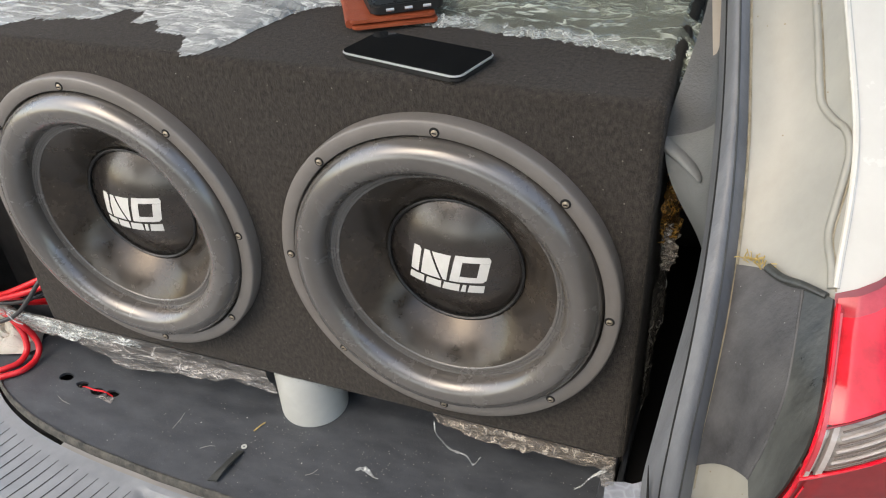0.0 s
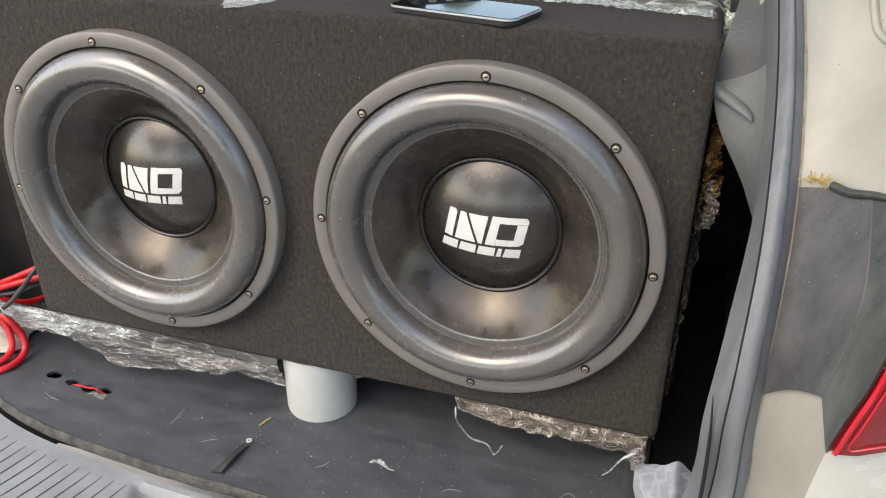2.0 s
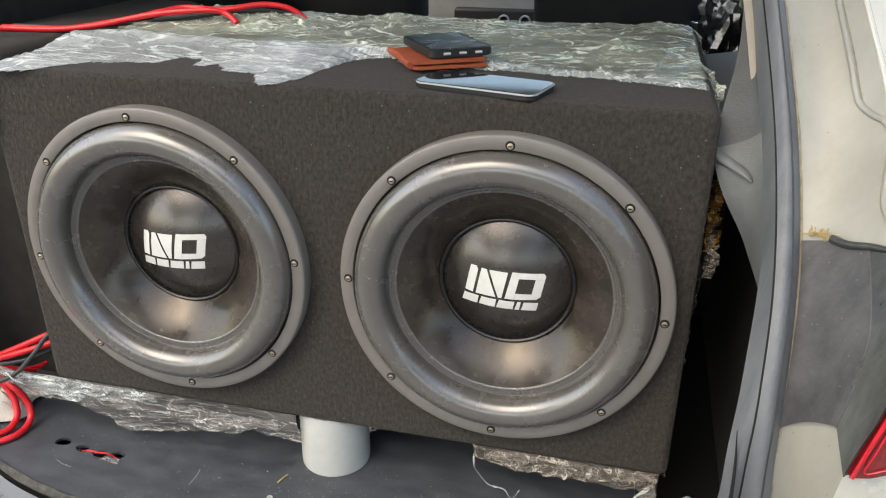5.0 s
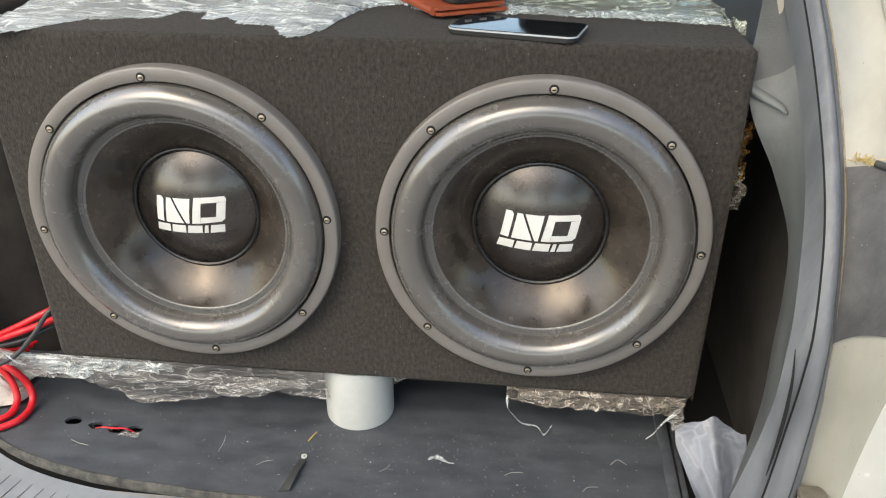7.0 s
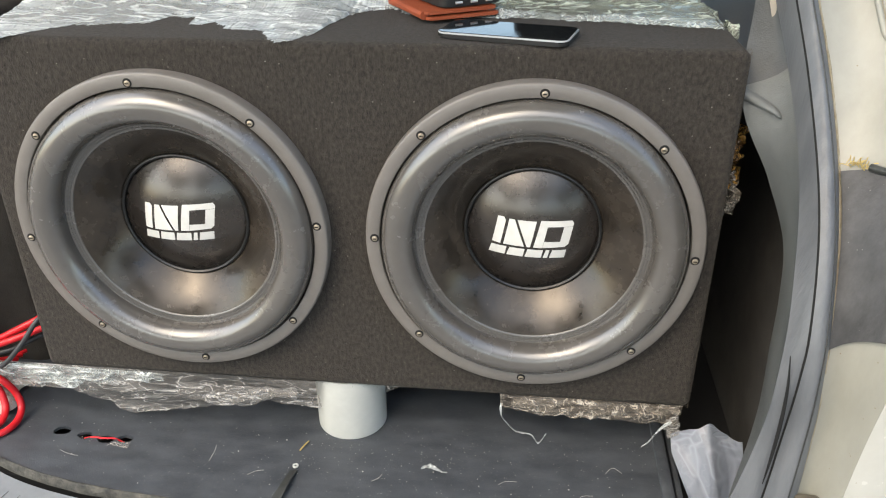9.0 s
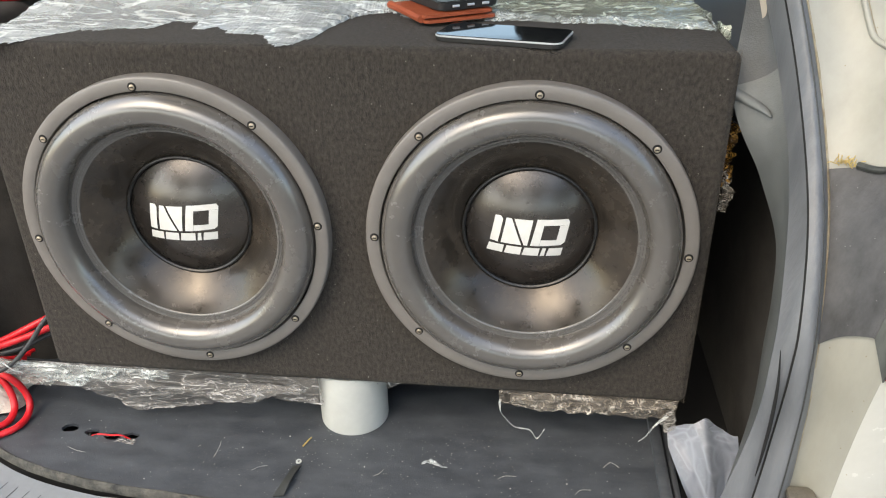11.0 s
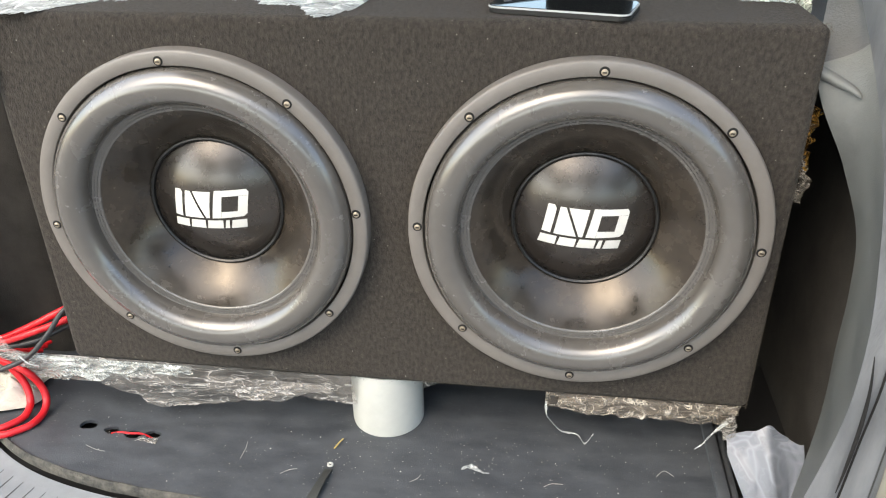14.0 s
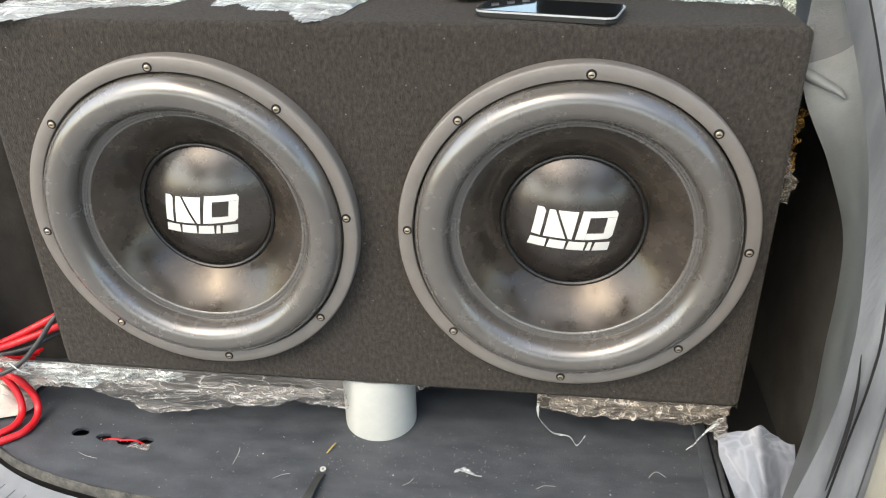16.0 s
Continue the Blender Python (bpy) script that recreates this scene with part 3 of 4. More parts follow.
tagged(link("cabin_wall_right", box_bm((0.60, 0.30, -0.3), (0.64, 2.2, 0.50)), BLACK), "dark cabin side", "wall", kind="structure")
tagged(link("cabin_pillar_left", box_bm((-0.62, 0.30, 0.50), (-0.58, 1.0, 0.86)), BLACK), "dark rear pillar of the cabin", "wall", kind="structure")
tagged(link("cabin_pillar_right", box_bm((0.58, 0.42, 0.50), (0.62, 1.0, 0.86)), BLACK), "dark rear pillar of the cabin", "wall", kind="structure")
tagged(link("car_roof", box_bm((-0.56, 0.42, 0.86), (0.56, 1.7, 0.90), 0.01), HEADLINER), "pale headlining of the car roof", "ceiling", kind="structure")
tagged(link("cabin_floor", box_bm((-0.58, 0.63, -0.1), (0.60, 2.2, -0.05)), BLACK), "dark cabin floor", "floor", kind="structure")

# ---- weathered panel beside the lamp ----
pad = thing("jamb_panel", (0.45, -0.08, 0.27), "scuffed grey plastic cover on the jamb beside the tail lamp", "panel")


def pad_fn(u0, u1, bottom0, bottom1, out):
    def fn(u, v):
        w = u0 + (u1 - u0) * u
        top = 0.390 + 0.016 * w
        bot = bottom0 + (bottom1 - bottom0) * u
        return jamb(w, bot + (top - bot) * v, out)
    return fn


part("flat", sheet_bm(pad_fn(0.07, 0.75, 0.264, 0.286, 0.004), 14, 40, 0.003), PAD, pad)
part("channel", sheet_bm(pad_fn(0.765, 1.03, 0.286, 0.256, 0.0035), 10, 40, 0.002), PAD_DARK, pad, "dark weathered channel with dried streaks")
part("fold", tube_bm([jamb(0.757, z, 0.003) for z in (0.402, 0.36, 0.32, 0.30, 0.286)], 0.0014, 40, 8), PAD, pad)
# The black folded flap along the top of the cover.
part("top_flap", tube_bm([jamb(0.42, 0.398, 0.005), jamb(0.60, 0.399, 0.007), jamb(0.80, 0.403, 0.006), jamb(0.97, 0.405, 0.003)], lambda t: 0.0036 - 0.0012 * t, 24, 10, flat=0.9), PAD_DARK, pad, "black folded flap")
tuft = bmesh.new()
for k in range(26):
    a = random.uniform(0, math.tau)
    c = jamb(0.12 + random.uniform(0, 0.25), 0.394 + random.uniform(0, 0.004), 0.004)
    d = Vector((math.cos(a), -0.3, abs(math.sin(a)))) * random.uniform(0.003, 0.009)
    tube_bm([c, c + d * 0.6 + Vector((0, 0, 0.001)), c + d], 0.0004, 4, 4, tuft)
tagged(link("dry_moss", tuft, STRAW), "tuft of dry yellow moss above the jamb cover", "moss")

# ---- tail lamp ----
lamp = thing("tail_lamp", (0.50, -0.15, 0.26), "red tail lamp with a clear reverse band, dusty", "tail lamp")


def lamp_top(d):
    return float(np.interp(d, [0, 0.011, 0.022, 0.034, 0.044, 0.051, 0.0535, 0.057, 0.064, 0.10], [0.407, 0.410, 0.414, 0.421, 0.431, 0.448, 0.464, 0.482, 0.497, 0.502]))


def lamp_bottom(d):
    return float(np.interp(d, [0, 0.020, 0.041, 0.060, 0.075, 0.086, 0.092, 0.097], [0.2565, 0.2645, 0.273, 0.284, 0.296, 0.316, 0.340, 0.375]))


def band_low(d):
    return max(lamp_bottom(d) + 0.0004, 0.326 + 0.56 * d)


def band_high(d):
    return max(band_low(d) + 0.0004, 0.360 + 0.34 * d)


def lens_fn(lo, hi, out, d0=0.0015, d1=0.096):
    def fn(u, v):
        d = d0 + (d1 - d0) * u
        z = lo(d) + (hi(d) - lo(d)) * v
        e = min(1.0, 8 * u, 8 * (1 - u)) if d0 < 0.01 else 1.0
        return quarter(d, z, out * (0.55 + 0.45 * e))
    return fn


part("housing", sheet_bm(lens_fn(lambda d: lamp_bottom(d) - 0.0006, lambda d: lamp_top(d) + 0.0006, 0.003, 0.0), 60, 30, 0.003), DARK_LENS, lamp)
def shoulder(d):
    return lamp_top(d) - 0.007 - 0.10 * d


part("upper_lens", sheet_bm(lens_fn(band_high, shoulder, 0.010), 60, 20, 0.003), RED_LENS, lamp, "bright red lens")
part("smoked_edge", sheet_bm(lens_fn(shoulder, lamp_top, 0.010), 60, 8, 0.003), SMOKED, lamp, "dull dusty red upper edge of the lens")
part("reverse_lens", sheet_bm(lens_fn(band_low, band_high, 0.0082, 0.004), 60, 14, 0.002), CLEAR_LENS, lamp, "clear grooved lens")
part("lower_lens", sheet_bm(lens_fn(lamp_bottom, band_low, 0.010), 60, 20, 0.003), DARK_LENS, lamp, "dark red lens")
for a, b in ((0.003, 0.0062), (0.0078, 0.0125)):
    part("band_end", sheet_bm(lens_fn(band_low, band_high, 0.0102, a, b), 6, 14, 0.002), FROST, lamp, "milky clear end block")
for k in range(7):
    w = 0.12 + 0.125 * k
    part("groove", tube_bm([quarter(d, band_low(d) + (band_high(d) - band_low(d)) * w, 0.0094) for d in (0.014, 0.03, 0.05, 0.07, 0.09)], 0.0011 if k % 2 else 0.0007, 40, 6), FROST if k % 2 else LAMP_DARK, lamp)
part("inner_line", tube_bm([quarter(d, z, 0.0113) for d, z in ((0.006, 0.322), (0.0065, 0.29), (0.007, 0.2680), (0.020, 0.2715), (0.041, 0.280), (0.060, 0.291), (0.074, 0.304))], 0.0006, 60, 6), RED_LENS, lamp, "thin brighter red line")
part("band_line", tube_bm([quarter(d, band_low(d), 0.0107) for d in (0.002, 0.02, 0.04, 0.06, 0.075)], 0.0012, 40, 6), RED_LENS, lamp)
part("lens_border", sheet_bm(lens_fn(lambda d: 0.335, lambda d: 0.404, 0.0112, 0.0016, 0.0052), 6, 20, 0.001), PINK_LENS, lamp, "paler edge of the lens")
part("divider", tube_bm([quarter(d, band_high(d), 0.0098) for d in (0.002, 0.025, 0.05, 0.075, 0.094)], 0.0009, 30, 6), DARK_LENS, lamp)
part("rim", tube_bm([quarter(0.0022, z, 0.0085) for z in (0.406, 0.37, 0.33, 0.29, 0.26)], 0.0016, 30, 6), RED_LENS, lamp)

# ---- subwoofer box ----
BX0, BX1, BZ0, BZ1, BY0, BY1 = -0.374, 0.362, 0.082, 0.467, 0.016, 0.44
ZC, SX, RB = 0.2767, 0.183, 0.1545
enclosure = thing("subwoofer_box", (0, 0.2, BZ0), "black carpeted subwoofer enclosure raised off the boot floor", "speaker box")


def enclosure_bm():
    bm = box_bm((BX0, BY0, BZ0), (BX1, BY1, BZ1), 0.009, 8)
    bm.faces.ensure_lookup_table()
    front = max((f for f in bm.faces if f.normal.y < -0.99), key=lambda f: f.calc_area())
    x0, x1 = min(v.co.x for v in front.verts), max(v.co.x for v in front.verts)
    z0, z1 = min(v.co.z for v in front.verts), max(v.co.z for v in front.verts)
    bmesh.ops.delete(bm, geom=[front], context="FACES_ONLY")
    shell, bm = bm, bmesh.new()
    for cx, a, b in ((-SX, x0, 0.0), (SX, 0.0, x1)):
        corners = [math.atan2(px - cx, pz - ZC) for px in (a, b) for pz in (z0, z1)]
        angles = sorted([k * math.tau / 72 - math.pi for k in range(72)] + corners)
        inner, outer = [], []
        for g in angles:
            s, c = math.sin(g), math.cos(g)
            far = min((b - cx) / s if s > 1e-9 else (a - cx) / s if s < -1e-9 else 9, (z1 - ZC) / c if c > 1e-9 else (z0 - ZC) / c if c < -1e-9 else 9)
            inner.append(bm.verts.new((cx + 0.1505 * s, BY0, ZC + 0.1505 * c)))
            outer.append(bm.verts.new((cx + far * s, BY0, ZC + far * c)))
        for k in range(len(angles)):
            q = (k + 1) % len(angles)
            bm.faces.new((inner[k], inner[q], outer[q], outer[k]))
    return shell, bm


shell_bm, baffle_bm = enclosure_bm()
part("cabinet", shell_bm, CARPET, enclosure, smooth=False)
part("baffle", baffle_bm, CARPET, enclosure, smooth=False)
nap = bmesh.new()
for k in range(42000):
    w = random.random()
    if w < 0.62:
        p = Vector((random.uniform(BX0, BX1), BY0, random.uniform(BZ0, BZ1)))
        if min(math.hypot(p.x - SX, p.z - ZC), math.hypot(p.x + SX, p.z - ZC)) < 0.164:
            continue
        n = Vector((0, -1, 0))
    elif w < 0.70:
        p, n = Vector((random.uniform(BX0, BX1), random.uniform(BY0 + 0.006, 0.15), BZ1)), Vector((0, 0, 1))
    elif w < 0.90:
        g = random.uniform(0, math.pi / 2)
        n = Vector((0, -math.cos(g), math.sin(g)))
        p = Vector((random.uniform(BX0, BX1), BY0 + 0.009, BZ1 - 0.009)) + n * 0.009
    elif w < 0.95:
        p, n = Vector((BX1 - 0.0026, BY0 + 0.0026, random.uniform(BZ0, BZ1))), Vector((0.7, -0.7, 0))
    else:
        p, n = Vector((random.uniform(BX0, BX1), BY0 + 0.0026, BZ0 + 0.0026)), Vector((0, -0.7, -0.7))
    lean = Vector((random.gauss(0, 1), random.gauss(0, 1), random.gauss(0, 1) - 0.4))
    d = (n * 0.7 + lean * 0.6).normalized() * random.uniform(0.0008, 0.0022)
    q = d.cross(Vector((random.gauss(0, 1), random.gauss(0, 1), random.gauss(0, 1)))).normalized() * 0.00016
    nap.faces.new([nap.verts.new(p - q), nap.verts.new(p + q), nap.verts.new(p + d)])
tagged(part("carpet_nap", nap, NAP, enclosure, smooth=False), kind="stuff")


# ---- the two drivers ----
def dome_y(r):
    return 0.042 - 0.022 * (1 - (r / 0.067) ** 2)


def logo_shape(pts, cx, cz, tilt):
    """A flat white shape of slanted corner points laid on the dust cap."""
    bm = bmesh.new()
    vs = [bm.verts.new((x + 0.16 * z, 0, z)) for x, z in pts]
    bm.faces.new(vs)
    for axis in (0, 2):
        for k in range(-24, 25):
            n = Vector((1, 0, 0)) if axis == 0 else Vector((0, 0, 1))
            bmesh.ops.bisect_plane(bm, geom=list(bm.verts) + list(bm.edges) + list(bm.faces), plane_co=n * k * 0.002, plane_no=n)
    c, s = math.cos(radians(tilt)), math.sin(radians(tilt))
    for v in bm.verts:
        x, z = v.co.x * c + v.co.z * s, -v.co.x * s + v.co.z * c
        v.co = Vector((cx + x, dome_y(math.hypot(x, z)) - 0.0006, cz + z))
    return bm


def driver(cx, turn, tilt):
    c = (cx, ZC)
    t = thing("subwoofer", (cx, 0.0, ZC - 0.163), "black subwoofer driver with a fat rubber surround and white print", "loudspeaker", "drivers of the subwoofer box")
    ring = spin_bm([(0.1495, 0.016), (0.1495, 0.0025), (0.1500, 0.0006), (0.1508, 0.0), (0.1618, 0.0), (0.1630, 0.0008), (0.1637, 0.0024), (0.1635, 0.0165), (0.1495, 0.016)], c, 128)
    part("frame_ring", ring, RING, t, "dark grey cast mounting ring")
    roll = [(0.1488, 0.013), (0.1484, 0.009)]
    for k in range(25):
        a = math.pi * k / 24
        roll.append((0.1312 + 0.0172 * math.cos(a), 0.0070 - 0.0210 * math.sin(a) ** 0.85))
    roll += [(0.1130, 0.0073), (0.1085, 0.0082), (0.1068, 0.0086), (0.1063, 0.0092), (0.1062, 0.0104)]
    part("surround", spin_bm(roll, c, 128), RUBBER, t, "thick black rubber half-roll surround")
    cone = [(0.1070, 0.0094)]
    for k in range(1, 15):
        w = k / 14
        cone.append((0.1065 - 0.041 * w, 0.0095 + 0.0345 * w - 0.003 * math.sin(math.pi * w)))
    part("cone", spin_bm(cone, c, 128), CONE, t, "glossy black pressed cone")
    part("glue_ring", spin_bm([(0.0700, 0.0405), (0.0692, 0.0378), (0.0678, 0.0372), (0.0662, 0.0385), (0.0660, 0.043)], c, 96), GLUE, t)
    part("dust_cap", spin_bm([(0.0672 * k / 20, dome_y(0.0672 * k / 20)) for k in range(20, -1, -1)], c, 96), CAP, t, "domed glossy black dust cap")
    for r, yy in ((0.1118, 0.0076), (0.1092, 0.0081)):
        n = 120
        for h in range(4):
            bm = bmesh.new()
            for k in range(n // 4):
                a = (h * (n // 4) + k) * math.tau / n
                p = Vector((cx + r * math.sin(a), yy - 0.0004, ZC + r * math.cos(a)))
                d = Vector((math.cos(a), 0, -math.sin(a))) * 0.0019
                tube_bm([p - d, p + Vector((0, -0.0003, 0)), p + d], 0.00035, 3, 4, bm)
            part("stitching", bm, THREAD, t)
    for k in range(8):
        a = radians(turn + 45 * k)
        px, pz = cx + RB * math.sin(a), ZC + RB * math.cos(a)
        part("screw_recess", spin_bm([(0.0045, -0.0002), (0.0038, -0.0005), (0.0, -0.0005)], (px, pz), 20), HOLE, t)
        s = spin_bm([(0.0029, -0.0003), (0.0027, -0.0010), (0.0015, -0.0015), (0.0, -0.0011)], (px, pz - 0.0004), 16)
        screw = part("screw", s, STEEL, t, "small steel screw")
        part("cross_slot", box_bm((px - 0.0018, -0.00175, pz - 0.0009), (px + 0.0018, -0.00125, pz)), HOLE, screw, smooth=False)
    # white print: three tall slanted blocks over a row of short ones
    top, low = 0.0215, -0.0065
    blocks = [[(-0.0385, low), (-0.0300, low - 0.001), (-0.0300, top - 0.003), (-0.0325, top), (-0.0385, top)],
              [(-0.0270, low - 0.001), (-0.0060, low - 0.001), (-0.0215, top - 0.001), (-0.0270, top - 0.001)],
              [(-0.0035, low - 0.001), (0.0000, low - 0.001), (0.0000, top - 0.001), (-0.0190, top - 0.001)],
              [(0.0030, low - 0.001), (0.0120, low - 0.001), (0.0120, top - 0.0062), (0.0370, top - 0.0062), (0.0370, top - 0.003), (0.0345, top), (0.0040, top)],
              [(0.0122, low - 0.001), (0.0340, low), (0.0370, low + 0.003), (0.0370, top - 0.0064), (0.0280, top - 0.0064), (0.0280, low + 0.006), (0.0122, low + 0.006)]]
    x = -0.0395
    for w in (0.0165, 0.0165, 0.0165, 0.0045, 0.0150):
        blocks.append([(x, -0.0195), (x + w, -0.0195), (x + w, -0.0100), (x + 0.001, -0.0100)])
        x += w + 0.0018
    for pts in blocks:
        part("print_mark", logo_shape([(px, pz - 0.001) for px, pz in pts], cx, ZC, tilt), PRINT, t, "white printed shape", smooth=True)
    return t


driver(SX, 1.57, 2.0)
driver(-SX, -5.2, -1.5)

# ---- pipe under the box ----
pipe = thing("plastic_pipe", (-0.023, 0.052, 0.0), "short white plastic pipe standing under the box edge", "pipe")
pb = bmesh.new()
rows = [(0.0412, 0.0), (0.0415, 0.003), (0.0412, 0.079), (0.0408, 0.0812), (0.0385, 0.0812), (0.0382, 0.079), (0.0382, 0.002), (0.0412, 0.0)]
rings = [[pb.verts.new((-0.023 + r * math.cos(k * math.tau / 64), 0.060 + r * math.sin(k * math.tau / 64), z + 0.0006)) for k in range(64)] for r, z in rows[:-1]]
for a, b in zip(rings, rings[1:] + rings[:1]):
    for k in range(64):
        pb.faces.new((a[k], a[(k + 1) % 64], b[(k + 1) % 64], b[k]))
part("tube", pb, PVC, pipe)

# ---- plastic wrap ----
TOP_X = [-0.4, -0.372, -0.329, -0.314, -0.304, -0.281, -0.257, -0.239, -0.221, -0.206, -0.199, -0.185, -0.171, -0.166, -0.143, -0.12, -0.085, -0.067, -0.059, -0.043, -0.03, -0.026, -0.015, 0.0, 0.026, 0.063, 0.079, 0.095, 0.154, 0.236, 0.3, 0.356, 0.4]
TOP_Y = [0.012, 0.006, 0.006, 0.012, 0.033, 0.067, 0.071, 0.076, 0.077, 0.085, 0.113, 0.111, 0.111, 0.078, 0.092, 0.06, 0.059, 0.024, 0.012, 0.022, 0.05, 0.085, 0.138, 0.16, 0.17, 0.129, 0.123, 0.132, 0.138, 0.125, 0.116, 0.101, 0.1]
wrap = thing("top_wrap", (0, 0.25, BZ1), "torn milky and clear stretch film over the box top", "plastic wrap")


def milky_fn(u, v):
    x = -0.385 + u * 0.475
    f = float(np.interp(x, TOP_X, TOP_Y)) + 0.006 * fray(x) + 0.008 * abs(rough1(x * 230, 2)) + 0.006 * rough1(x * 480, 5) - 0.012 * max(0.0, rough1(x * 75, 11)) ** 1.5
    back = 0.205 + 0.02 * rough1(x * 7, 4) - max(0.0, x - 0.0) * 0.5
    y = f + v * max(0.004, back - f)
    z = BZ1 + 0.0007 + min(1.0, v * 6) * (0.0030 * v + 0.0045 * abs(noise.noise(Vector((x * 22, y * 70, 2)))) + 0.002 * abs(noise.noise(Vector((x * 60, y * 160, 4))))) + 0.012 * math.exp(-((v - 0.75) / 0.2) ** 2) * (0.6 + 0.6 * rough1(x * 11, 9))
    if x < BX0 + 0.004:
        z -= (BX0 + 0.004 - x) * 3.0
    return Vector((x, y, z))


part("milky_layer", sheet_bm(milky_fn, 640, 40, 0.0003), FILM_WHITE, wrap, "milky folded film")


# gathered spots of the clear film: x, y, half-widths, height
BUNCHES = [(0.265, 0.27, 0.050, 0.030, 0.010), (0.185, 0.335, 0.060, 0.022, 0.009), (0.315, 0.40, 0.030, 0.05, 0.012), (0.10, 0.43, 0.06, 0.02, 0.006),
           (-0.035, 0.36, 0.035, 0.07, 0.016), (-0.17, 0.34, 0.08, 0.06, 0.012), (-0.30, 0.38, 0.07, 0.05, 0.016)]


def clear_fn(u, v):
    x = -0.375 + u * 0.742
    f = float(np.interp(x, TOP_X, TOP_Y)) + 0.008 * fray(x, 5) + 0.004 * rough1(x * 260, 5)
    if x < 0.08:
        f = 0.175
    back = 0.452 + 0.012 * fray(x * 0.6, 3)
    y = f + v * (back - f)
    lift = sum(h * math.exp(-((x - cx) / a) ** 2 - ((y - cy) / b) ** 2) for cx, cy, a, b, h in BUNCHES)
    fold = 0.5 * ridge(x * 7 + y * 4, y * 26 - x * 5, 1.5, 7) + 0.35 * ridge(x * 16 - y * 8, y * 38 + x * 9, 8, 8)
    crisp = 0.55 * ridge(x * 34 + y * 22, y * 44 - x * 12, 3, 6) + 0.3 * ridge(x * 75, y * 80, 6, 4)
    jag = abs(noise.noise(Vector((x * 120 + y * 60, y * 130 - x * 50, 2))))
    z = BZ1 + 0.0015 + min(1.0, v * 4) * (0.0065 * fold + lift * (0.35 + crisp) + 0.0026 * jag)
    edge = max(0.0, x - 0.352)
    return Vector((x, y, z - 1.5 * edge * (1 + rough1(y * 40))))


def border_fn(u, v):
    x = 0.085 + 0.282 * u
    f = float(np.interp(x, TOP_X, TOP_Y)) - 0.003 + 0.008 * fray(x, 5) + 0.005 * rough1(x * 260, 5)
    wide = 0.016 + 0.020 * max(0.0, rough1(x * 20, 3)) + 0.010 * rough1(x * 70, 8)
    y = f + v * max(0.006, wide)
    return Vector((x, y, BZ1 + 0.0012 + 0.007 * abs(noise.noise(Vector((x * 45, y * 50, 4)))) * min(1, v * 3) + 0.003 * v * (1 - abs(rough1(x * 60, 2))) - 1.5 * max(0.0, x - 0.352)))


part("white_border", sheet_bm(border_fn, 360, 16, 0.0003), FILM_EDGE, wrap, "bunched white film edge")
part("clear_layer", sheet_bm(clear_fn, 150, 60, 0.0005), FILM_CLEAR, wrap, "clear crinkled film", smooth=False)


def hang_fn(u, v):
    z = 0.466 - 0.085 * v
    x = BX0 - 0.004 + (u - 0.25) * 0.03 * (1 - 0.75 * v) + 0.003 * rough1(z * 60)
    return Vector((x, BY0 - 0.003 - 0.003 * abs(rough1(x * 80, z * 40)), z - 0.01 * abs(fray(x * 6, 2)) * v))


part("hanging_corner", sheet_bm(hang_fn, 16, 40, 0.0006), FILM_WHITE, wrap)


def hem(name, x0, x1, xs, zs, mat, label, seed, y_at=BY0 + 0.001):
    t = thing(name, ((x0 + x1) / 2, y_at, 0.03), label, "plastic wrap")

    def fn(u, v):
        x = x0 + (x1 - x0) * u
        low = float(np.interp(x, xs, zs)) + 0.003 * fray(x, seed) + 0.002 * rough1(x * 90, seed + 1) + 0.0012 * rough1(x * 420, seed)
        z = BZ0 + 0.003 - v * (BZ0 + 0.003 - low)
        k = min(1, v * 3)
        y = y_at + 0.012 * v + k * (0.007 * noise.noise(Vector((x * 11, z * 26, seed))) - 0.0022 * ridge(x * 12 + z * 30, z * 95 - x * 14, seed + 2, 7) - 0.0009 * ridge(x * 30, z * 210 - x * 26, seed + 5, 5))
        return Vector((x, y, z))
    part("film", sheet_bm(fn, int((x1 - x0) * 1500), 40, 0.0003), mat, t)
    return t


hem1 = hem("bottom_wrap", -0.46, -0.052, [-0.459, -0.415, -0.363, -0.35, -0.316, -0.306, -0.292, -0.247, -0.196, -0.165, -0.146, -0.116, -0.063], [0.044, 0.042, 0.042, 0.035, 0.026, 0.013, 0.008, 0.015, 0.024, 0.041, 0.032, 0.045, 0.038], FILM_BROWN, "torn dusty stretch film hanging under the box", 1)
hem2 = hem("bottom_wrap", 0.157, 0.354, [0.157, 0.182, 0.205, 0.233, 0.245, 0.277, 0.315, 0.33, 0.354], [0.058, 0.054, 0.049, 0.060, 0.067, 0.051, 0.050, 0.052, 0.046], FILM_AMBER, "brown crumpled film remnant under the box corner", 4)
part("tail", tube_bm([(0.158, 0.017, 0.072), (0.159, 0.016, 0.056), (0.165, 0.016, 0.046), (0.176, 0.016, 0.034), (0.193, 0.016, 0.031), (0.202, 0.015, 0.020), (0.210, 0.016, 0.033)], lambda t: 0.0010 + 0.0020 * abs(rough1(t * 14)), 60, 6, flat=0.4), FILM_WHITE, hem2)
part("tail", tube_bm([(0.345, 0.018, 0.062), (0.334, 0.012, 0.056), (0.327, 0.012, 0.044), (0.323, 0.012, 0.036), (0.316, 0.012, 0.028)], lambda t: 0.0022 - 0.0014 * t + 0.0014 * abs(rough1(t * 14)), 60, 6, flat=0.5), FILM_WHITE, hem2)


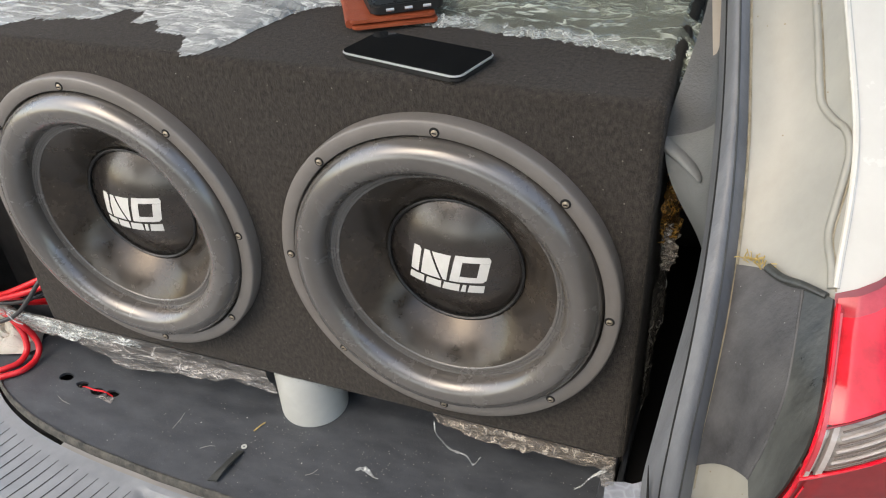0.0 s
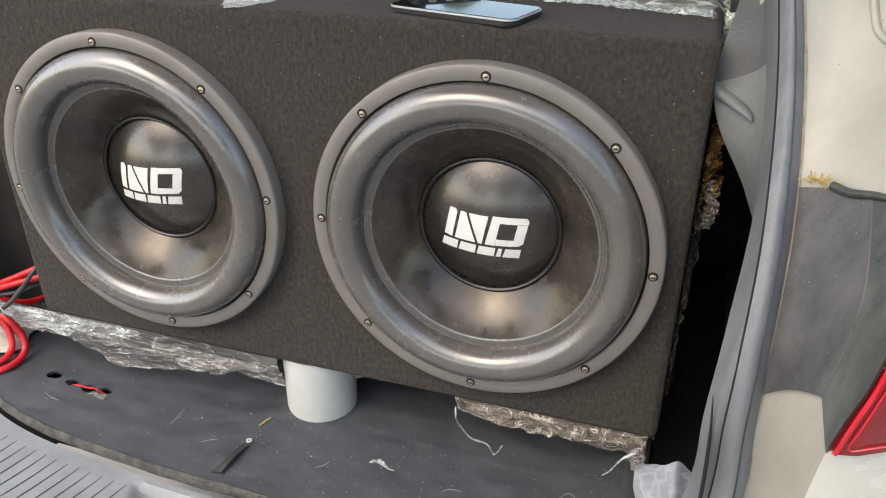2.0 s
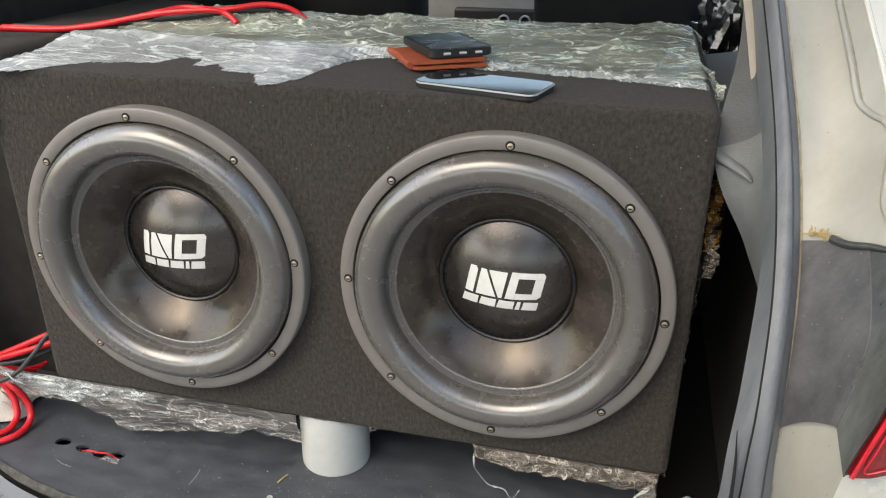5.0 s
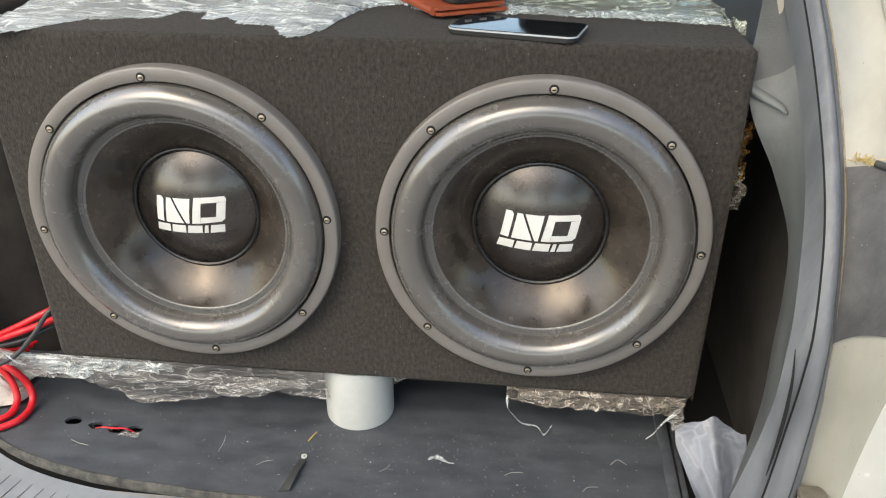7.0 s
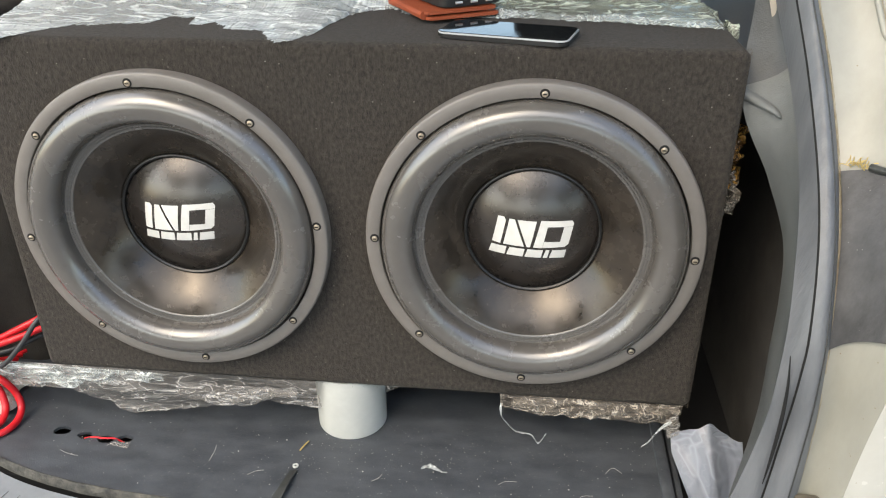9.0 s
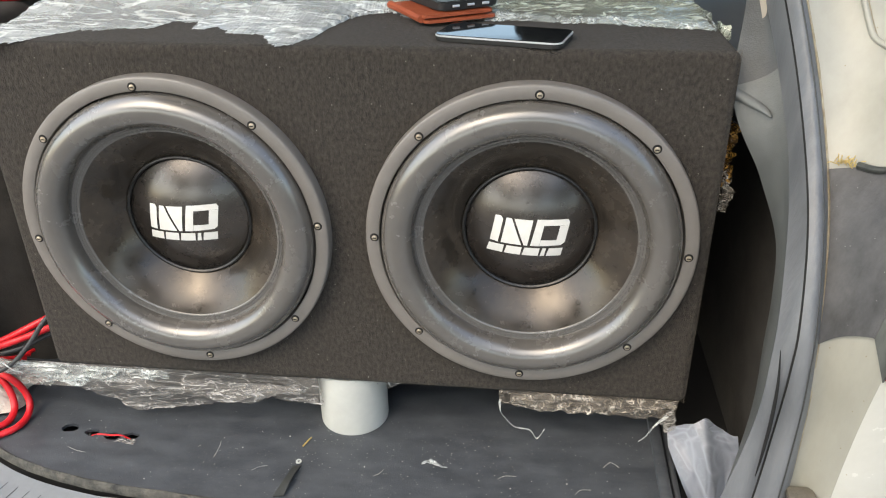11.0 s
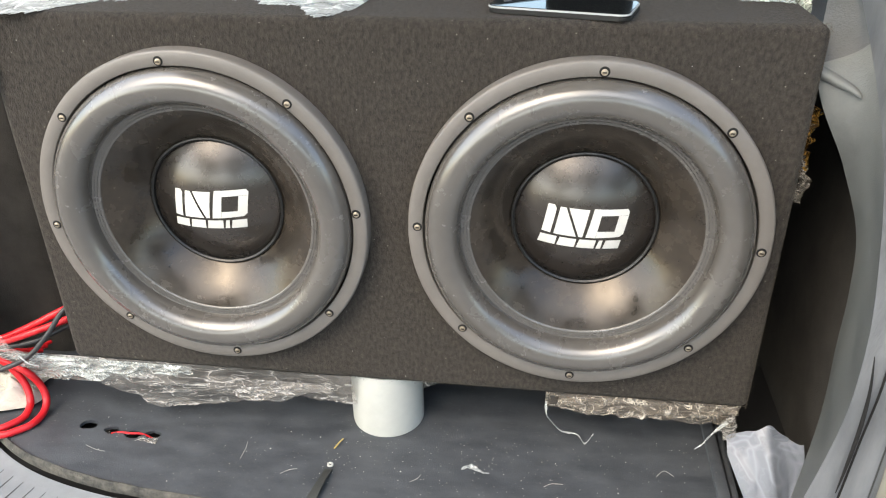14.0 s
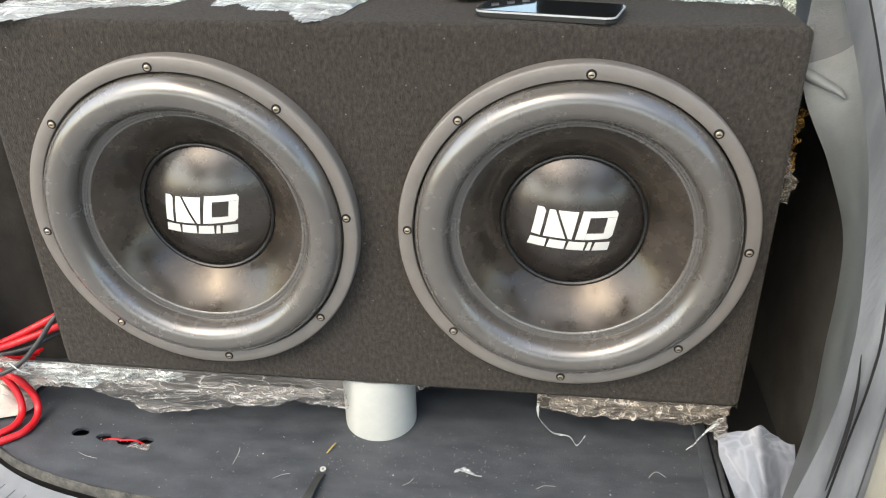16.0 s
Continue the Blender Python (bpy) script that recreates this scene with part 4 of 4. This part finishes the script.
def fold_fn(x0, x1, z0, drop, seed, deep):
    """A second crumpled layer lying over the hanging film."""
    def fn(u, v):
        x = x0 + (x1 - x0) * u
        z = z0(x) - drop * v * (0.55 + 0.45 * math.sin(math.pi * min(1.0, 1.1 * u + 0.1))) * (1 + 0.35 * rough1(x * 45, seed))
        lift = ridge(x * 30 + z * 60, z * 110 - x * 24, seed, 4)
        return Vector((x, BY0 + 0.004 - 0.004 - deep * lift * min(1, 4 * v) + 0.006 * v, z))
    return fn


part("bright_fold", sheet_bm(fold_fn(-0.452, -0.235, lambda x: 0.083, 0.030, 8, 0.004), 200, 36, 0.0003), FILM_EDGE, hem1, "whitish stretched layer")
part("crumpled_fold", sheet_bm(fold_fn(-0.22, -0.075, lambda x: 0.072, 0.030, 13, 0.005), 140, 36, 0.0003), FILM_BROWN, hem1)
part("crumpled_fold", sheet_bm(fold_fn(0.17, 0.35, lambda x: 0.083, 0.024, 17, 0.006), 180, 36, 0.0003), FILM_AMBER, hem2, "amber crumpled layer")

strand = thing("film_strand", (-0.46, 0.0, 0.08), "twisted strand of film beside the cables", "plastic wrap")
part("film", sheet_bm(lambda u, v: smooth_line([(-0.525, 0.004, 0.21), (-0.490, 0.002, 0.165), (-0.460, 0.002, 0.115), (-0.435, 0.006, 0.082), (-0.405, 0.018, 0.070)], v) + Vector(((u - 0.5) * 0.020, 0.003 * noise.noise(Vector((u * 3, v * 9, 1))), (u - 0.5) * 0.016 + 0.003 * rough1(v * 14, u * 3))), 10, 60, 0.0003), FILM_BROWN, strand)
part("curl", tube_bm([(-0.43, 0.0, 0.092), (-0.418, -0.002, 0.084), (-0.408, 0.0, 0.080)], 0.0008, 12, 5), FILM_WHITE, strand)
tagged(link("film_scrap", sheet_bm(lambda u, v: Vector((0.028 + 0.034 * u - 0.012 * v, 0.062 + 0.004 * noise.noise(Vector((u * 4, v * 4, 2))), 0.078 - (0.020 + 0.020 * (1 - u)) * v)), 16, 16, 0.0003), FILM_BROWN), "small amber film scrap beside the pipe", "scrap")


def lump_bm(c, size, seed, n=3):
    bm = bmesh.new()
    bmesh.ops.create_icosphere(bm, subdivisions=n, radius=1)
    for v in bm.verts:
        k = 0.75 + 0.55 * noise.noise(v.co * 1.9 + Vector((seed, 0, 0))) + 0.3 * noise.noise(v.co * 5 + Vector((0, seed, 0)))
        v.co = Vector(c) + Vector([v.co[i] * size[i] * k for i in range(3)])
    return bm


part("knot", lump_bm((0.346, 0.016, 0.056), (0.010, 0.008, 0.016), 3), FILM_BROWN, hem2)

side = thing("side_wrap", (0.37, 0.05, 0.3), "amber crumpled film hanging on the box side", "plastic wrap")


def side_fn(x0, y0, z0, w, h, seed, out=0.010):
    def fn(u, v):
        wide = w * (0.45 + 0.55 * math.sin(math.pi * min(0.92, v + 0.12)))
        bulk = out * abs(noise.noise(Vector((u * 4, v * 7, seed)))) + 0.004 * abs(noise.noise(Vector((u * 13, v * 19, seed))))
        return Vector((x0 + 0.002 + bulk, y0 + (u - 0.5) * wide + 0.003 * rough1(v * 9, seed), z0 - h * v + 0.004 * rough1(u * 7, seed)))
    return fn


part("tangle", sheet_bm(side_fn(0.362, 0.062, 0.392, 0.046, 0.064, 2, 0.024), 18, 26, 0.0006), FILM_GOLD, side, "amber glinting crumple", smooth=False)
part("tab", sheet_bm(side_fn(0.366, 0.056, 0.340, 0.024, 0.040, 5, 0.020), 14, 20, 0.0006), FILM_AMBER, side)
part("sheet", sheet_bm(side_fn(0.362, 0.125, 0.33, 0.12, 0.25, 7), 60, 90, 0.0005), FILM_DARK, side, "dark thin film loosely hanging")
part("corner_drape", sheet_bm(side_fn(0.360, 0.125, 0.468, 0.05, 0.05, 9), 20, 20, 0.0006), FILM_CLEAR, side)

# ---- things on the box ----


def slab_bm(a, b, width, thick, z, r=0.008):
    """A rounded flat bar from a to b (front edge), width to the back."""
    a, b = Vector((*a, 0)), Vector((*b, 0))
    d = (b - a)
    ln = d.length
    d.normalize()
    n = Vector((-d.y, d.x, 0))
    pts = []
    for cx, cy, a0 in ((ln - r, r, -90), (ln - r, width - r, 0), (r, width - r, 90), (r, r, 180)):
        for k in range(7):
            g = radians(a0 + 15 * k)
            pts.append((cx + r * math.cos(g), cy + r * math.sin(g)))
    bm = bmesh.new()
    lo = [bm.verts.new(a + d * x + n * y + Vector((0, 0, z))) for x, y in pts]
    hi = [bm.verts.new(a + d * x + n * y + Vector((0, 0, z + thick))) for x, y in pts]
    bm.faces.new(lo[::-1])
    bm.faces.new(hi)
    for k in range(len(pts)):
        q = (k + 1) % len(pts)
        bm.faces.new((lo[k], lo[q], hi[q], hi[k]))
    bmesh.ops.bevel(bm, geom=[e for e in bm.edges if abs(e.verts[0].co.z - e.verts[1].co.z) < 1e-6], offset=min(thick * 0.3, 0.0012), segments=2, affect="EDGES")
    return bm


phone = thing("smartphone", (0.145, 0.05, BZ1), "black smartphone lying face up on the box", "phone")
part("back_shell", slab_bm((0.0862, 0.0432), (0.2038, 0.0142), 0.0576, 0.0040, BZ1 + 0.0008), CASE, phone, "black back shell")
part("rim", slab_bm((0.086, 0.043), (0.204, 0.014), 0.058, 0.0014, BZ1 + 0.0048), PHONE_EDGE, phone, "silver metal edge")
part("screen", slab_bm((0.0868, 0.0440), (0.2032, 0.0154), 0.0562, 0.0008, BZ1 + 0.0060, 0.0075), GLASS_BLACK, phone, "glossy dark screen")

wallet = thing("wallet", (0.085, 0.17, BZ1), "orange-brown leather wallet under a phone", "wallet")
part("back_flap", slab_bm((0.072, 0.098), (0.140, 0.138), 0.085, 0.003, BZ1 + 0.004, 0.004), LEATHER, wallet)
part("front_flap", slab_bm((0.070, 0.099), (0.137, 0.140), 0.083, 0.003, BZ1 + 0.009, 0.004), LEATHER, wallet)
part("fold", tube_bm([(0.067, 0.103, BZ1 + 0.008), (0.040, 0.150, BZ1 + 0.008), (0.022, 0.178, BZ1 + 0.008)], 0.0042, 16, 8), LEATHER, wallet)

phone2 = thing("cased_smartphone", (0.085, 0.165, BZ1 + 0.013), "smartphone in a black case on the wallet", "phone")
part("case", slab_bm((0.085, 0.113), (0.142, 0.152), 0.098, 0.008, BZ1 + 0.0135, 0.008), CASE, phone2, "black rubber case")
part("screen", slab_bm((0.0862, 0.1175), (0.1365, 0.1525), 0.090, 0.0007, BZ1 + 0.0212, 0.005), GLASS_DULL, phone2, "glossy dark screen")
for k in range(3):
    w = 0.25 + 0.25 * k
    c = Vector((0.085, 0.113, 0)).lerp(Vector((0.142, 0.152, 0)), w) + Vector((0.0006, -0.0009, BZ1 + 0.0175))
    part("port", tube_bm([c - Vector((0.003, 0.002, 0)), c, c + Vector((0.003, 0.002, 0))], 0.0014, 4, 8), PHONE_EDGE, phone2)

# ---- cables ----


def cable(pts, r, mat, label):
    return tagged(link("cable", tube_bm(pts, r, 90, 10), mat), label, "cable", "cables")


RED, GREY = "red power cable running to the box", "dark grey speaker cable beside the red ones"
cable([(-0.60, 0.03, 0.060), (-0.52, 0.03, 0.076), (-0.473, 0.03, 0.091), (-0.433, 0.03, 0.110), (-0.400, 0.045, 0.124), (-0.368, 0.070, 0.135)], 0.0040, WIRE_RED, RED)
cable([(-0.60, 0.02, 0.062), (-0.52, 0.02, 0.078), (-0.466, 0.02, 0.093), (-0.428, 0.022, 0.107), (-0.395, 0.04, 0.115), (-0.368, 0.065, 0.120)], 0.0040, WIRE_RED, RED)
cable([(-0.60, 0.018, 0.076), (-0.52, 0.018, 0.082), (-0.467, 0.019, 0.087), (-0.426, 0.025, 0.095), (-0.400, 0.045, 0.102), (-0.366, 0.075, 0.108)], 0.0032, WIRE_BLACK, GREY)
cable([(-0.56, -0.008, 0.045), (-0.50, -0.004, 0.058), (-0.459, 0.0, 0.070), (-0.426, 0.008, 0.085), (-0.401, 0.018, 0.111), (-0.385, 0.032, 0.134), (-0.368, 0.06, 0.148)], 0.0030, WIRE_BLACK, GREY)
cable([(-0.51, 0.02, 0.074), (-0.485, 0.022, 0.070), (-0.463, 0.023, 0.060), (-0.445, 0.022, 0.050), (-0.436, 0.025, 0.030), (-0.430, 0.020, 0.014), (-0.427, 0.005, 0.006), (-0.429, -0.014, 0.0055), (-0.440, -0.027, 0.0055), (-0.456, -0.037, 0.0055), (-0.50, -0.045, 0.0055), (-0.57, -0.045, 0.0055)], 0.0042, WIRE_RED, RED)
cable([(-0.52, 0.026, 0.074), (-0.480, 0.027, 0.062), (-0.468, 0.028, 0.048), (-0.456, 0.025, 0.030), (-0.448, 0.015, 0.012), (-0.446, -0.002, 0.0055), (-0.453, -0.017, 0.0055), (-0.465, -0.027, 0.0055), (-0.50, -0.034, 0.0055), (-0.57, -0.034, 0.0055)], 0.0042, WIRE_RED, RED)
for k in range(3):
    cable([(-0.60, 0.06 + 0.01 * k, 0.07 - 0.008 * k), (-0.53, 0.05 + 0.01 * k, 0.066 - 0.010 * k), (-0.49, 0.06 + 0.012 * k, 0.05 - 0.008 * k), (-0.475, 0.09 + 0.01 * k, 0.03)], 0.0026, WIRE_RED, "thin red cable in a tangle")
cable([(-0.56, 0.25, 0.464), (-0.477, 0.26, 0.464), (-0.416, 0.28, 0.470), (-0.35, 0.31, 0.484), (-0.32, 0.33, 0.489), (-0.264, 0.33, 0.488), (-0.216, 0.35, 0.494), (-0.18, 0.36, 0.489), (-0.158, 0.365, 0.474)], 0.0040, WIRE_RED, RED)
cable([(-0.56, 0.26, 0.464), (-0.472, 0.27, 0.464), (-0.410, 0.285, 0.472), (-0.342, 0.30, 0.484), (-0.275, 0.315, 0.489), (-0.252, 0.32, 0.484), (-0.233, 0.31, 0.474)], 0.0040, WIRE_RED, RED)
cable([(-0.56, 0.28, 0.463), (-0.475, 0.28, 0.463), (-0.404, 0.30, 0.469), (-0.328, 0.315, 0.477), (-0.237, 0.36, 0.484), (-0.189, 0.40, 0.475)], 0.0036, WIRE_BLACK, GREY)
tagged(link("cable", tube_bm([(-0.338, -0.006, -0.006), (-0.324, -0.010, 0.001), (-0.310, -0.011, 0.0015), (-0.298, -0.009, 0.0005), (-0.287, -0.008, -0.006)], 0.0011, 16, 8), WIRE_RED), "red cable end in a hole of the mat", "cable", "cables")

def cloth_bm():
    """A dropped rag: one sheet thrown into soft folds."""
    def fn(u, v):
        x, y = -0.570 + 0.118 * u + 0.008 * math.sin(7 * v), 0.008 + 0.070 * v + 0.008 * math.sin(6 * u + 1)
        dome = math.sin(math.pi * u) ** 0.6 * math.sin(math.pi * v) ** 0.6
        fold = abs(noise.noise(Vector((u * 4.5, v * 3.5, 3)))) + 0.45 * abs(noise.noise(Vector((u * 10, v * 8, 6))))
        return Vector((x, y, 0.005 + dome * (0.020 + 0.038 * fold)))
    return sheet_bm(fn, 70, 60, 0.0012)


cloth = tagged(link("cloth", cloth_bm(), CLOTH), "crumpled cream cloth on the boot floor", "cloth")

# ---- bag in the side pocket ----


def bag_fn(u, v):
    w = 0.25 + 0.75 * min(1.0, v * 1.25)
    x = 0.388 + (0.076 * (u - 0.5) + 0.002) * w - 0.006 * v
    z = -0.030 + (0.076 + 0.012 * math.sin(math.pi * min(1, u * 1.1)) + 0.007 * math.exp(-((u - 0.52) / 0.10) ** 2)) * v
    fold = abs(((u * 1.7 + v * 0.9) % 1) - 0.5) + 0.6 * abs(((u * 0.8 - v * 1.3) % 1) - 0.5)
    y = -0.050 + 0.06 * v + 0.010 * fold + 0.0012 * ridge(u * 4, v * 3.5 + u * 2, 5, 4) - 0.015 * math.sin(math.pi * u) * (1 - v)
    return Vector((x, y, z))


bag = thing("plastic_bag", (0.39, -0.02, -0.03), "milky plastic bag pushed into the side pocket", "bag")
part("film", sheet_bm(bag_fn, 50, 50, 0.0008), BAG, bag)
part("folded_corner", sheet_bm(lambda u, v: Vector((0.376 + 0.030 * u, 0.006 + 0.006 * u, 0.044 + 0.016 * v * (1 - 0.75 * abs(u - 0.62) / 0.62))), 12, 8, 0.0008), BAG, bag, "stiff folded corner standing up")

# ---- loose things on the mat ----
def strip_at(u, v):
    w = 0.0125 - 0.004 * v
    return Vector((-0.0830 + 0.009 * v, -0.087 + 0.048 * v, 0.0024)) + Vector((w, 0.0012, 0.0045 * math.sin(math.pi * min(1, 0.15 + 0.85 * v)))) * u


strip = tagged(link("rubber_strip", sheet_bm(strip_at, 6, 24, 0.0016), TRIM_DARK), "short black rubber strip lying on the boot mat", "strip")
washer_bm = bmesh.new()
wr = [[washer_bm.verts.new((-0.070 + r * math.cos(k * math.tau / 20), -0.031 + r * math.sin(k * math.tau / 20), z)) for k in range(20)] for r, z in ((0.0034, 0.0006), (0.0034, 0.0020), (0.0014, 0.0020), (0.0014, 0.0006))]
for a, b in zip(wr, wr[1:] + wr[:1]):
    for k in range(20):
        washer_bm.faces.new((a[k], a[(k + 1) % 20], b[(k + 1) % 20], b[k]))
tagged(link("washer", washer_bm, PVC), "small pale washer lying on the boot mat", "washer")
tagged(link("film_scrap", sheet_bm(lambda u, v: Vector((0.072 + 0.03 * u, -0.020 + 0.006 * (v - 0.5) * math.sin(math.pi * min(0.98, u + 0.1)) + 0.004 * math.sin(5 * u), 0.0012 + 0.003 * abs(rough1(u * 6, v)))), 20, 4, 0.0005), FILM_WHITE), "small torn scrap of film on the boot mat", "scrap")
tagged(link("film_scrap", sheet_bm(lambda u, v: Vector((-0.297 + 0.022 * u + 0.004 * rough1(v * 5, 3), -0.021 + (0.005 + 0.007 * rough1(u * 9, 6)) * v - 0.004 * u * (1 - v), 0.0020 + 0.0015 * abs(noise.noise(Vector((u * 5, v * 5, 3))))), ), 24, 10, 0.0004), FILM_BROWN), "grey torn scrap of film at a hole in the mat", "scrap")
tagged(link("straw", tube_bm([(-0.066, 0.010, 0.0012), (-0.068, 0.004, 0.0022), (-0.072, -0.006, 0.0012)], 0.0009, 12, 6), STRAW), "short yellow straw beside the pipe", "straw")
for pts in ([(-0.172, -0.008, 0.003), (-0.170, -0.018, 0.0035), (-0.171, -0.034, 0.0025)], [(-0.352, -0.034, 0.002), (-0.338, -0.040, 0.003), (-0.326, -0.041, 0.002)], [(0.278, -0.006, 0.003), (0.286, 0.0, 0.006), (0.296, -0.004, 0.003)],
            [(-0.30, -0.022, 0.003), (-0.292, -0.018, 0.004), (-0.284, -0.020, 0.003)], [(-0.12, -0.050, 0.0025), (-0.112, -0.044, 0.003), (-0.104, -0.041, 0.0025)], [(0.02, -0.045, 0.0025), (0.027, -0.040, 0.003), (0.030, -0.033, 0.0025)],
            [(0.16, -0.035, 0.0025), (0.168, -0.030, 0.003), (0.18, -0.029, 0.0025)], [(0.245, -0.05, 0.0025), (0.251, -0.043, 0.003), (0.262, -0.041, 0.0025)]):
    tagged(link("fibre", tube_bm([(a, b, c - 0.0015) for a, b, c in pts], 0.00024, 14, 5), GRIT), "pale loose fibre on the boot mat", "fibre", "fibres")

grit = bmesh.new()
for k in range(420):
    x = random.uniform(-0.44, 0.33) if random.random() < 0.55 else random.gauss(0.03, 0.09)
    y = lip_y(x) + random.uniform(0.005, 0.12) if random.random() < 0.6 else random.uniform(-0.06, 0.05)
    r = random.uniform(0.0002, 0.0006) * (1.7 if random.random() < 0.06 else 1)
    vs = bmesh.ops.create_icosphere(grit, subdivisions=1, radius=r)["verts"]
    for v in vs:
        v.co = Vector((v.co.x * random.uniform(0.7, 1.4), v.co.y, v.co.z * 0.6)) + Vector((x, y, 0.0012 * rough1(x * 9, y * 9) + 0.0002))
tagged(link("crumbs", grit, GRIT), "pale crumbs and grit scattered on the boot mat", "grit", kind="stuff")
lint = bmesh.new()
for k in range(60):
    x, z = random.uniform(BX0 + 0.01, BX1 - 0.01), random.uniform(BZ0 + 0.01, BZ1 - 0.01)
    if min(math.hypot(x - SX, z - ZC), math.hypot(x + SX, z - ZC)) < 0.168:
        continue
    r = random.uniform(0.0002, 0.0005)
    for v in bmesh.ops.create_icosphere(lint, subdivisions=1, radius=r)["verts"]:
        v.co = Vector((v.co.x, v.co.y * 0.5, v.co.z)) + Vector((x, BY0 - 0.0002, z))
tagged(link("lint", lint, GRIT), "pale lint caught in the box carpet", "lint", kind="stuff")

# ---- cabin in front of the box ----


def front_seat(cx):
    t = thing("front_seat", (cx, 1.25, -0.05), "black car seat seen from behind", "seat", "front seats")
    bm = box_bm((cx - 0.19, 1.2, 0.0), (cx + 0.19, 1.32, 0.60), 0.05, 4)
    part("backrest", bm, SEAT, t)
    part("headrest", box_bm((cx - 0.10, 1.22, 0.62), (cx + 0.10, 1.31, 0.76), 0.035, 4), SEAT, t)
    part("cushion", box_bm((cx - 0.19, 1.3, -0.05), (cx + 0.19, 1.66, 0.12), 0.04, 3), SEAT, t)


front_seat(0.225)
front_seat(-0.42)
dash = thing("dashboard", (0, 1.9, 0.0), "grey dashboard with round air vents", "dashboard")
part("panel", box_bm((-0.56, 1.86, -0.05), (0.56, 2.1, 0.40), 0.04, 4), DASH, dash)
part("console", box_bm((-0.30, 1.84, -0.05), (0.02, 1.875, 0.300), 0.012, 3), CASE, dash, "dark centre console")
for x in (-0.137, -0.070):
    part("vent_ring", spin_bm([(0.018, 1.842), (0.018, 1.832), (0.0165, 1.830), (0.0135, 1.830), (0.0125, 1.834), (0.0125, 1.842), (0.018, 1.842)], (x, 0.266), 32), PHONE_EDGE, dash, "pale ring")
    part("vent", spin_bm([(0.0125, 1.836), (0.006, 1.833), (0.0, 1.832)], (x, 0.266), 24), HOLE, dash)
rear = thing("folded_rear_seat", (0, 0.8, 0.0), "black folded rear seat beyond the box", "seat")
part("back", box_bm((-0.50, 0.50, 0.0), (0.50, 1.0, 0.31), 0.05, 4), SEAT, rear)
tagged(link("bin_bag", lump_bm((0.405, 0.66, 0.405), (0.060, 0.06, 0.105), 11, 4), SACK), "glossy black crumpled plastic sack on the folded seat", "bag")
